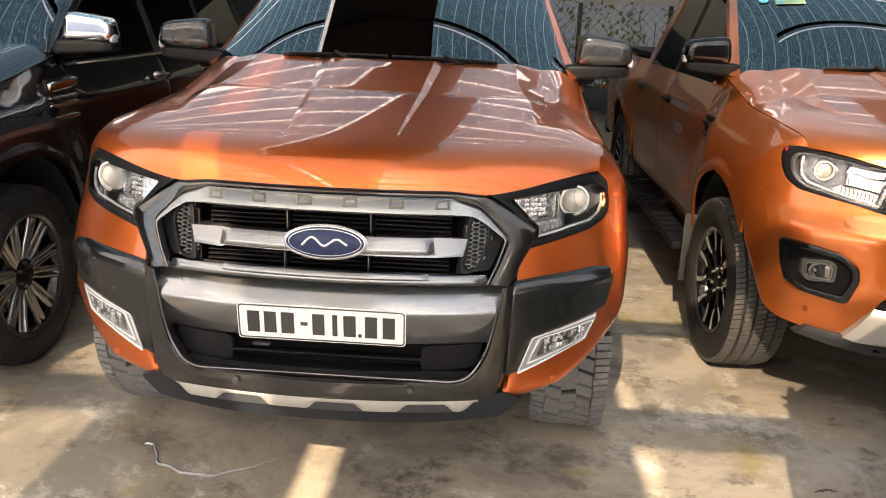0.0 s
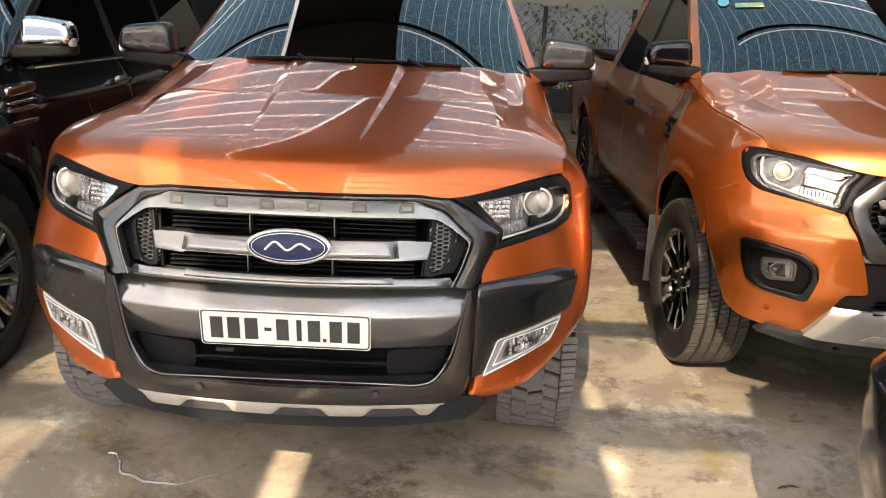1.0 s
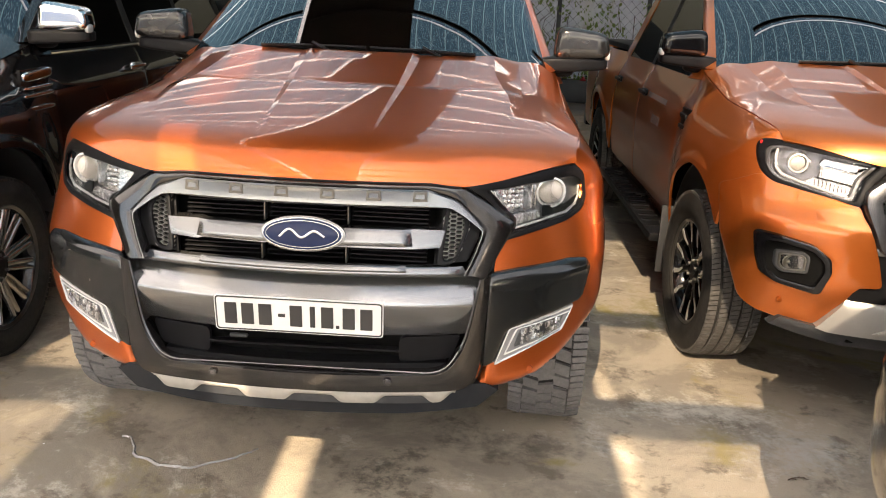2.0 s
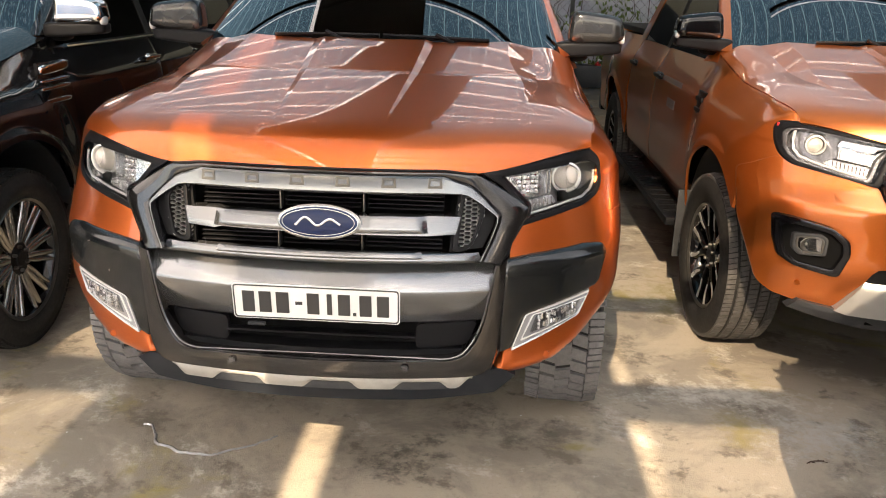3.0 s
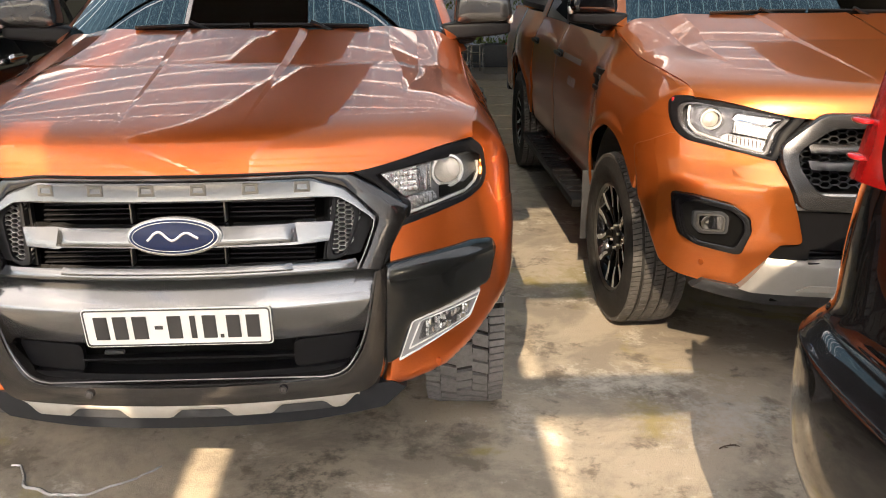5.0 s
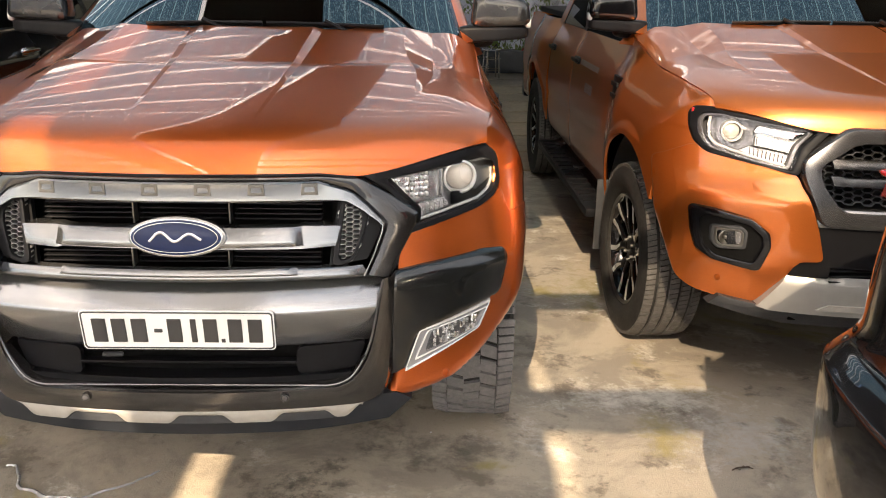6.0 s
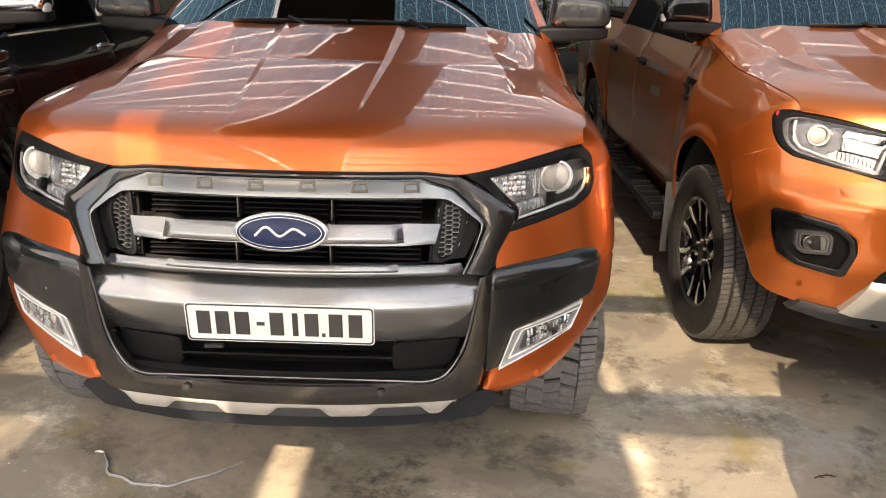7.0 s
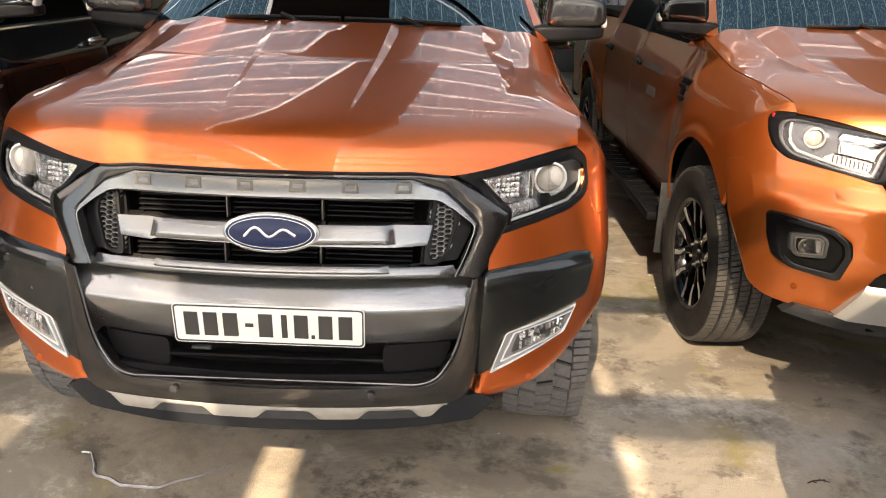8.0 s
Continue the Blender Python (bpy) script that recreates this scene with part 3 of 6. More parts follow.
def cab(paint, truck, chrome_trim=False, long_cab=False):
    rear = 4.6 if long_cab else 3.62
    part("windscreen", grid(lambda u, v: screen_point(2 * u - 1, v), 28, 16, 0.006), WINDSCREEN, truck, "dark windscreen glass").visible_shadow = False
    part("cowl", grid(lambda u, v: screen_point(2 * u - 1, -0.04 - 0.06 * v) + Vector((0, 0, -0.012 - 0.03 * v)), 28, 4, 0.006), BLACK_PLASTIC, truck, "black plastic scuttle")
    for side in (-1, 1):
        def pillar(u, v, side=side):
            a = screen_point(side, v * 1.0 - 0.02)
            b = Vector((side * (glass_x(a.z) + 0.012), a.y + 0.10 + 0.05 * v, a.z + 0.005))
            p = a.lerp(b, u)
            p.x += side * 0.014 * math.sin(math.pi * u)
            return p
        part("pillar", grid(pillar, 6, 14, 0.02), paint, truck)
        def quarter(u, v, side=side):
            a = Vector((0.752, 1.43, 1.284)).lerp(Vector((0.790, 1.49, 1.222)), u)
            b = Vector((0.797, 1.60, 1.290)).lerp(Vector((0.840, 1.62, 1.222)), u)
            p = a.lerp(b, v)
            return (side * (p.x - 0.004), p.y, p.z)
        part("scuttle_corner", grid(quarter, 4, 4, 0.006), paint, truck)

    def roof(u, v):
        x = (2 * u - 1) * (0.615 + 0.02 * math.sin(math.pi * v))
        y = 2.11 + (rear - 2.11) * v
        e = 2 * u - 1
        return (x, y + 0.22 * e * e * (1 - v), 1.735 + 0.022 * math.sin(math.pi * min(1, v * 0.9 + 0.08)) * (1 - e**4) - 0.02 * e * e)
    part("roof", grid(roof, 20, 14, 0.02), paint, truck)
    part("rear_window", grid(lambda u, v: ((2 * u - 1) * (0.74 - 0.13 * v), rear + 0.12 - 0.12 * v, 1.24 + 0.52 * v), 6, 4, 0.008), SIDE_GLASS, truck)
    cuts = [(1.60, 2.66), (2.74, 3.55)] + ([(3.62, 4.5)] if long_cab else [])
    for side in (-1, 1):
        for y0, y1 in cuts:
            def pane(u, v, side=side, y0=y0, y1=y1):
                z = 1.225 + 0.50 * v
                lean = 1.60 + 0.74 * v if y0 < 1.7 else y0
                a = max(y0, lean)
                b = y1 if y1 < rear - 0.2 else y1 - 0.16 * v
                return (side * glass_x(z), a + (b - a) * u, z)
            part("side_window", grid(pane, 10, 8, 0.005), SIDE_GLASS, truck, "dark tinted side glass").visible_shadow = False
        posts = [(2.66, 2.74), (rear - 0.10, rear + 0.02)] + ([(3.55, 3.62)] if long_cab else [])
        for y0, y1 in posts:
            part("door_post", grid(lambda u, v, side=side, y0=y0, y1=y1: (side * (glass_x(1.22 + 0.55 * v) + 0.003), y0 + (y1 - y0) * u - (0.12 * v if y1 > rear - 0.2 else 0), 1.22 + 0.55 * v), 2, 6, 0.015), BLACK_PLASTIC, truck)
        if not long_cab:
            def rear_pillar(u, v, side=side):
                z = 1.222 + 0.50 * v
                return (side * (glass_x(z) + 0.006), 3.545 - 0.165 * v + (0.17 - 0.02 * v) * u, z)
            part("rear_pillar", grid(rear_pillar, 4, 8, 0.02), paint, truck)
        rail = [(side * 0.606, 2.52 + (rear - 2.66) * k / 8, 1.735 + 0.008 * math.sin(k / 8 * 3.1)) for k in range(9)]
        part("roof_rail", tube(rail, 0.022), paint, truck)
        part("belt_moulding", tube([(side * (body_x(1.215) + (0.004 if chrome_trim else -0.012)), y, 1.226) for y in (1.62, 2.2, 2.8, 3.5)], 0.011, 6), CHROME if chrome_trim else BLACK_PLASTIC, truck)
    # cabin inside
    part("headliner", box(0, (2.2 + rear) / 2, 1.712, 1.12, rear - 2.2, 0.016, 0.004), CABIN, truck)
    part("dashboard", box(0, 1.72, 1.16, 1.44, 0.5, 0.22, 0.05), CABIN, truck)
    for x in (-0.38, 0.38):
        part("seat", joined([pillow(x, 2.75, 1.22, 0.25, 0.09, 0.36, 4, 5), pillow(x, 2.76, 1.62, 0.13, 0.06, 0.10, 3, 5)]), CABIN, truck)
    part("cabin_floor", box(0, 2.6, 0.80, 1.55, 2.2, 0.30, 0.02), CABIN, truck)


def moulding(half_top, half_low, z1, z0, fn, off, crown, depth):
    """A straight moulding across the front with a softly crowned face."""
    def point(u, v):
        x = (2 * u - 1) * (half_top + (half_low - half_top) * v)
        z = z1 + (z0 - z1) * v
        end = smooth01((1 - abs(2 * u - 1)) * 14)
        return (x, fn(x, z) + off - crown * (1 - (2 * v - 1) ** 4) * end + 0.006 * (1 - end), z)
    return grid(point, 60, 8, depth)


def eased(line, r, n=4):
    """An open line with its inner corners cut to arcs."""
    pts = [Vector(p) for p in line]
    out = [pts[0]]
    for a, p, b in zip(pts, pts[1:], pts[2:]):
        da, db = a - p, b - p
        s = p + da.normalized() * min(r, da.length * 0.45)
        e = p + db.normalized() * min(r, db.length * 0.45)
        out += [(1 - j / n) ** 2 * s + 2 * j / n * (1 - j / n) * p + (j / n) ** 2 * e for j in range(n + 1)]
    return out + [pts[-1]]


LIP_BLACK = mat("blue_black_lip_plastic", (0.012, 0.014, 0.018), 0.45, vary=0.5, scale=4, col2=(0.022, 0.024, 0.028), spec=0.3)
FILM = mat("grey_wrapped_film", (0.010, 0.010, 0.011), 0.14, 0.0, 0.3, vary=0.5, scale=3, col2=(0.035, 0.035, 0.035), bump=0.10, bscale=10, rvary=0.1)
GLOSS_BLACK = mat("gloss_black_plastic", (0.005, 0.005, 0.006), 0.10, 0, 0.25, vary=0.3, scale=9, rvary=0.06, spec=0.3)


def wheel(truck, x, y, steer, style, face, tread_mat=TREAD_DUST, big=1.0):
    """A wheel with its axle along x; face is the side that shows the rim."""
    hub = new("wheel")
    hub.parent = truck
    hub.matrix_basis = pose(x, y, WHEEL_R, 0, 0, steer)
    w = 0.132
    prof = [(-0.10, 0.222 * big), (-0.118, 0.235 * big), (-w, 0.25 + 0.155 * big - 0.12), (-w + 0.003, 0.325), (-0.116, 0.362), (-0.102, 0.372), (0, 0.374), (0.102, 0.372), (0.116, 0.362), (w - 0.003, 0.325), (w, 0.25 + 0.155 * big - 0.12), (0.118, 0.235 * big), (0.10, 0.222 * big)]
    part("tyre", lathe(prof, 64), RUBBER, hub, "dusty black rubber tyre")
    blocks = bmesh.new()
    rng = random.Random(5)
    if style == "chunky":
        rows, count = [(-0.106, 0.050), (-0.053, 0.052), (0.0, 0.052), (0.053, 0.052), (0.106, 0.050)], 44
    else:
        rows, count = [(-0.098, 0.036), (-0.049, 0.036), (0.0, 0.036), (0.049, 0.036), (0.098, 0.036)], 104
    for n, (rx, rw) in enumerate(rows):
        outer = abs(rx) > 0.08
        for k in range(count):
            a = 2 * math.pi * (k + 0.37 * n + (rng.uniform(-0.13, 0.13) if style == "chunky" else 0.0)) / count
            pitch = 2 * math.pi * 0.378 / count
            if style == "chunky":
                cuts = ((-0.24, 0.39), (0.24, 0.39)) if outer else ((0.0, 0.80),)
                lean = 0.06 if outer else 0.28 * (-1) ** n
            else:
                cuts, lean = ((0.0, 0.80),), 0.20
            for at, ln in cuts:
                m = Matrix.Rotation(a, 4, "X") @ Matrix.Translation((rx, at * pitch, 0.376 - (0.004 if outer else 0))) @ Matrix.Rotation(math.copysign(0.22, rx) if outer else 0, 4, "Y")
                wide = rw * (rng.uniform(0.92, 1.08) if style == "chunky" else 1.0)
                made = bmesh.ops.create_cube(blocks, size=1, matrix=Matrix.Diagonal((wide, ln * pitch, 0.016, 1)))
                for v in made["verts"]:
                    v.co.y += lean * v.co.x
                    v.co = m @ v.co
                    v.co += Vector((rng.uniform(-1, 1), rng.uniform(-1, 1), rng.uniform(-1, 1))) * 0.0007
    part("tread", blocks, tread_mat, hub, "dusty worn tread blocks", 20)
    f = face
    part("rim_barrel", lathe([(x, r * big) for x, r in ((f * 0.105, 0.226), (f * 0.112, 0.222), (f * 0.100, 0.212), (f * 0.03, 0.195), (-f * 0.08, 0.20), (-f * 0.10, 0.222))], 56), GLOSS_BLACK, hub)
    part("rim_lip", lathe([(x, r * big) for x, r in ((f * 0.108, 0.229), (f * 0.114, 0.224), (f * 0.106, 0.214), (f * 0.10, 0.215))], 56), RIM_GREY, hub)
    part("brake_disc", lathe([(f * 0.01, 0.06), (f * 0.01, 0.155), (f * -0.012, 0.155), (f * -0.012, 0.06)], 40), STEEL, hub)
    part("hub_cap", lathe([(f * 0.03, 0.001), (f * 0.085, 0.001), (f * 0.085, 0.03), (f * 0.078, 0.036), (f * 0.075, 0.068), (f * 0.04, 0.075)], 32), BLACK_PLASTIC, hub)
    for k in range(6):
        a = 2 * math.pi * (k + 0.5) / 6
        part("wheel_nut", turned(lathe([(f * 0.07, 0.001), (f * 0.092, 0.001), (f * 0.092, 0.007), (f * 0.07, 0.009)], 6), Matrix.Translation((0, 0.052 * math.cos(a), 0.052 * math.sin(a)))), RIM_GREY, hub)
    n_spoke = 6
    for k in range(n_spoke):
        a0 = 2 * math.pi * k / n_spoke
        if style == "dark":
            arms = [(0.13, 0.155, 0.0125), (-0.13, -0.155, 0.0125), (0.36, 0.30, 0.008), (-0.36, -0.30, 0.008)]
        else:
            arms = [(0.10, 0.215, 0.0150), (-0.10, -0.215, 0.0150)]
        for s0, s1, hw in arms:
            def spoke(u, v, s0=s0, s1=s1, hw=hw, a0=a0):
                r = (0.060 + 0.158 * u) * big
                bend = s0 + (s1 - s0) * smooth01((u - 0.2) / 0.5)
                wd = hw * (1.35 - 0.25 * u if style != "dark" else 1.25 - 0.1 * u)
                t = (2 * v - 1) * wd
                dep = 0.078 + 0.022 * u - 0.010 * abs(2 * v - 1) ** 3 * (1 if style == "dark" else 0.5)
                ang = a0 + bend * (1.0 if style == "dark" else 1.35)
                c, s = math.cos(ang), math.sin(ang)
                return (f * dep, r * c - t * s, r * s + t * c)
            arm = part("spoke", grid(spoke, 10, 6, 0.022), GLOSS_BLACK if style == "split" else RIM_SILVER, hub, "gloss black alloy spoke" if style == "split" else "")
            if style == "split":
                part("spoke_face", grid(lambda u, v: Vector(spoke(0.42 + 0.56 * u, 0.5 + (v - 0.5) * (0.30 + 0.45 * u))) + Vector((f * 0.002, 0, 0)), 10, 4, 0.003), MACHINED, arm, "machined bright spoke face")
    return hub


def door_mirror(truck, side, cap_mat, out=0.0):
    m = new("door_mirror")
    m.parent = truck
    x0 = side * (0.895 + out)

    def shape(q):
        return (q.x * (1 - 0.08 * q.z), q.y * (1 - 0.25 * max(0, q.y)) - 0.10 * q.x * q.x, q.z * (1 - 0.16 * side * q.x) + 0.05 * (1 - side * q.x))

    def slab(q):
        return (q.x, q.y * (1 - 0.3 * max(0, side * q.x)), q.z * (1 - 0.15 * side * q.x) + 0.25 * side * q.x)
    part("mirror_cap", pillow(x0, 1.56, 1.392, 0.112, 0.075, 0.062, 5.0, 10, shape), cap_mat, m, "glossy mirror cap")
    part("mirror_base", pillow(x0 - side * 0.030, 1.565, 1.310, 0.142, 0.070, 0.030, 7, 8, slab), BLACK_PLASTIC, m, "black plastic lower half")
    part("mirror_arm", pillow(side * 0.80, 1.60, 1.285, 0.075, 0.045, 0.035, 3, 6), BLACK_PLASTIC, m)
    part("indicator", pillow(x0 + side * 0.108, 1.535, 1.352, 0.012, 0.032, 0.020, 3.0, 6), LENS_SOLID, m, "clear white side indicator")
    part("mirror_glass", grid(lambda u, v: (x0 + (u - 0.5) * 0.18, 1.628, 1.335 + 0.085 * v), 2, 2, 0.004), CHROME, m)
    return m


CELL = mat("bright_lamp_facets", (0.60, 0.60, 0.60), 0.16, 0.7, 0.6, vary=0.3, scale=60, rvary=0.2)
LENS_SOLID = mat("milky_lamp_plastic", (0.55, 0.55, 0.54), 0.12, 0, 0.8, vary=0.15, scale=40)


def flank(truck, paint, trim, vent, long_cab=False):
    """Doors, bed sides, sills, steps, handles, vents and mud flaps."""
    for side in (-1, 1):
        for n, (y0, y1) in enumerate(((1.556, 2.690), (2.698, 3.66))):
            d = side_panel("door", y0, y1, 0.50, 1.225, paint, truck, side)
            hy = y1 - 0.17
            hz = 1.11 if long_cab else 1.06
            xh = side * (body_x(1.06) + 0.006)
            part("door_handle", joined([pillow(xh, hy, hz, 0.012, 0.075, 0.022, 4, 5), pillow(xh + side * 0.018, hy, hz + 0.002, 0.010, 0.11, 0.013, 3, 6)]), vent if vent is CHROME else BLACK_PLASTIC, d, "chrome door handle" if vent is CHROME else "black door handle")
        side_panel("rear_quarter" if long_cab else "bed_side", 3.668, 5.30, 0.52, 1.24, paint, truck, side, AXLE + BASE)
        part("sill", grid(lambda u, v, side=side: (side * (0.845 - 0.05 * v), 1.40 + 2.3 * u, 0.50 - 0.10 * v), 10, 4, 0.02), paint, truck)
        part("side_step", box(side * 0.865, 2.55, 0.375, 0.17, 1.95, 0.045, 0.016), BLACK_PLASTIC, truck, "black ribbed side step")
        for k in range(14):
            part("step_rib", box(side * 0.88, 1.75 + 0.125 * k, 0.401, 0.11, 0.04, 0.008, 0.002, 1), BLACK_PLASTIC, truck)
        for k in range(3):
            part("step_bracket", box(side * 0.77, 1.8 + 0.75 * k, 0.40, 0.16, 0.05, 0.03, 0.006), DARK_STEEL, truck)
        if long_cab:
            xv = side * (body_x(1.10) + 0.004)
            v = part("fender_vent", grid(lambda u, w, xv=xv, side=side: (xv + side * (0.012 * math.sin(math.pi * u) + 0.012 * (1 - w)), 1.25 + 0.24 * u + 0.03 * w, 0.985 + 0.190 * w), 10, 8, 0.016), GLOSS_BLACK, truck, "black fender vent with chrome trim")
            for z, h, lean in ((1.150, 0.044, 0.30), (1.098, 0.012, 0.2), (1.066, 0.016, 0.2), (1.008, 0.020, -0.1)):
                part("vent_slat", pillow(xv + side * (0.018 + 0.10 * (1.15 - z)), 1.375 + 0.15 * (z - 1.05), z, 0.011, 0.125, h / 2, 5, 5, lambda q, lean=lean: (q.x, q.y, q.z + lean * q.y)), CHROME, v, "chrome vent trim")
        else:
            xv = side * (body_x(1.02) + 0.006)
            v = part("fender_vent", grid(lambda u, w, xv=xv, side=side: (xv + side * 0.008 * math.sin(math.pi * u), 1.34 + 0.16 * u - 0.03 * w, 0.965 + 0.125 * w), 8, 6, 0.016), trim, truck, "fender vent trim")
            for k in range(2):
                part("vent_slat", box(xv + side * 0.012, 1.41 - 0.012 * k, 0.998 + 0.055 * k, 0.010, 0.125, 0.020, 0.004), vent, v)
        part("mud_flap", box(side * 0.80, AXLE + 0.50, 0.40, 0.25, 0.014, 0.36, 0.006), GREY_PLASTIC, truck, "dusty black mud flap")
        for ax in (AXLE, AXLE + BASE):
            part("wheel_arch_liner", grid(lambda u, v, side=side, ax=ax: (side * (0.50 + 0.37 * v), ax + 0.518 * math.cos(-0.19 + 3.0 * u), WHEEL_R + 0.518 * math.sin(-0.19 + 3.0 * u)), 24, 3, 0.01), GREY_PLASTIC, truck, "dusty wheel arch liner")
    # near-black blocks stand in for the shade under and inside the body
    part("underbody", box(0, 2.75, 0.52, 1.30, 4.3, 0.22, 0.03), DEEP, truck, "near-black block standing in for the shaded chassis")
    part("engine_bay", box(0, 0.93, 0.75, 0.98, 0.95, 0.45, 0.03), DEEP, truck)
    part("cabin_core", box(0, 2.6, 0.86, 1.60, 2.1, 0.62, 0.03), DEEP, truck)
    if not long_cab:
        part("bed_core", box(0, 4.48, 0.95, 1.50, 1.40, 0.52, 0.03), DEEP, truck)
        part("bed_cover", box(0, 4.46, 1.262, 1.52, 1.42, 0.045, 0.015), BLACK_PLASTIC, truck, "black roll-top bed cover")
        part("tailgate", box(0, 5.32, 0.90, 1.60, 0.05, 0.66, 0.02), paint, truck)
        part("rear_bumper", box(0, 5.37, 0.55, 1.72, 0.16, 0.16, 0.03), BLACK_PLASTIC, truck, "black step bumper")


def headlamp(truck, outline, window, fn, side, proj, cells, guide, wide=False):
    """Black housing, deep bright bowl with facets, a projector, a light guide and a clear lens."""
    flip = (lambda p: p) if side > 0 else mirror
    lamp = new("headlamp")
    lamp.parent = truck
    px, pz = proj
    ro, ri = [tuple(p) for p in rounded(outline, 0.015)], [tuple(p) for p in rounded(window, 0.012)]
    part("bezel", band(flip(ro), flip(ri), fn, -0.006, 0.004, 0.10), BLACK_PLASTIC, lamp, "black lamp surround")
    part("housing", panel(flip(outline), fn, 0.055, 0.02, 0.05, 0.0), DULL_BOWL if wide else LAMP_GREY, lamp)
    part("reflector", panel(flip(cells), fn, 0.026, 0.012, 0.03, 0.004, 0.008), CELL if wide else REFLECTOR, lamp, "bright faceted reflector")
    x0, x1 = min(p[0] for p in cells), max(p[0] for p in cells)
    z0, z1 = min(p[1] for p in cells), max(p[1] for p in cells)
    cs = [Vector(p) for p in cells]
    n_x, n_z = (11, 6) if not wide else (10, 2)
    for i in range(n_x):
        for j in range(n_z):
            x, z = x0 + (x1 - x0) * (i + 0.5) / n_x, z0 + (z1 - z0) * (j + 0.5) / n_z
            s = [(b - a).cross(Vector((x, z)) - a) for a, b in zip(cs, cs[1:] + cs[:1])]
            if not wide and 2 < i < 8 and j > 0 and (all(v > 0 for v in s) or all(v < 0 for v in s)):
                part("reflector_cell", pillow(side * x, fn(x, z) + 0.024, z, (x1 - x0) / n_x * 0.46, 0.006, (z1 - z0) / n_z * 0.44, 3, 2), CELL if (i + j) % 3 else CHROME, lamp)
    if wide:
        liner = [tuple(p) for p in rounded([(x + 0.004, z) for x, z in window], 0.012)]
        cxl, czl = 0.64, 1.0
        part("lamp_liner", band(flip(liner), flip([(cxl + (x - cxl) * 0.88, czl + (z - czl) * 0.90) for x, z in liner]), fn, 0.010, 0.004, 0.03), DULL_BOWL, lamp, "grey inner liner")
        part("reflector_blade", panel(flip([(0.500, 1.036), (0.640, 1.050), (0.652, 1.028), (0.540, 1.010)]), fn, 0.014, 0.01, 0.03, 0.004, 0.006), CHROME, lamp, "chrome upper reflector blade")
        part("reflector_blade", panel(flip([(0.545, 1.000), (0.640, 1.014), (0.640, 0.985), (0.560, 0.972)]), fn, 0.018, 0.01, 0.03, 0.004, 0.006), CELL, lamp)
        part("turn_signal", panel(flip([(0.562, 0.966), (0.660, 0.982), (0.690, 0.965), (0.640, 0.944), (0.560, 0.930)]), fn, 0.020, 0.01, 0.03, 0.004, 0.006), CELL, lamp)
        for k in range(9):
            rx = 0.568 + 0.012 * k
            part("signal_rib", box(side * rx, fn(rx, 0.95) + 0.016, 0.949 + 0.0022 * k, 0.0025, 0.006, 0.026, 0.0008, 1), CHROME, lamp)
        part("lamp_shelf", tube([(side * x, fn(x, z) + 0.012, z) for x, z in ((0.548, 0.968), (0.62, 0.980), (0.66, 0.984))], 0.003, 6), BLACK_PLASTIC, lamp)
    y0 = fn(px + 0.004, pz) + 0.010
    aim = Matrix.Rotation(radians(90 + side * 14), 4, "Z")
    r = 0.038 if not wide else 0.030
    part("projector_ring", turned(lathe([(0.03, r * 1.02), (-0.002, r * 0.98), (-0.012, r * 1.06), (-0.010, r * 1.20), (0.03, r * 1.26)], 40), Matrix.Translation((side * px, y0 + 0.010, pz)) @ aim), BRIGHT_SILVER, lamp, "bright projector ring")
    part("projector", pillow(side * px, y0 + 0.020, pz, r * 0.98, 0.026, r * 0.98, 2.0, 8), PROJECTOR, lamp, "round projector lens")
    pts = [(side * x, fn(x, z) + 0.016, z) for x, z in guide]
    part("light_guide", tube(pts, 0.0055 if wide else 0.0042, 6), LENS_SOLID, lamp, "pale light guide strip")
    if not wide:
        part("lamp_floor", panel(flip([(0.668, 0.982), (0.735, 0.976), (0.776, 0.998), (0.784, 0.990), (0.771, 0.972), (0.743, 0.961), (0.668, 0.950)]), fn, 0.022, 0.01, 0.03, 0.002, 0.006), BLACK_PLASTIC, lamp, "black lamp floor")
        tray = [(0.577, 0.961), (0.652, 0.972), (0.664, 0.952), (0.577, 0.930)]
        part("turn_signal", panel(flip(tray), fn, 0.018, 0.01, 0.03, 0.003, 0.006), CELL, lamp)
        for k in range(6):
            x = 0.590 + 0.012 * k
            part("signal_rib", box(side * x, fn(x, 0.95) + 0.014, 0.948 + 0.002 * k, 0.0022, 0.006, 0.020, 0.0008, 1), CHROME, lamp)
        for x, z0, z1 in ((0.634, 0.976, 1.045), (0.645, 0.980, 1.046), (0.560, 0.990, 1.036)):
            part("bowl_rib", box(side * x, fn(x, 1.0) + 0.022, (z0 + z1) / 2, 0.004, 0.012, z1 - z0, 0.0015, 1), CHROME, lamp)
        brow = [(0.520, 1.034, 0), (0.60, 1.046, 0), (0.70, 1.056, 0), (0.768, 1.055, 0)]
        part("lamp_brow", tube([(side * x, fn(x, z) + 0.010, z) for x, z, _ in brow], 0.004, 6), LAMP_GREY, lamp)
    part("lens", panel(flip(window), fn, -0.002, 0.004, 0.04, 0.0, 0.012), LENS, lamp, "clear plastic lens").visible_shadow = False
    return lamp


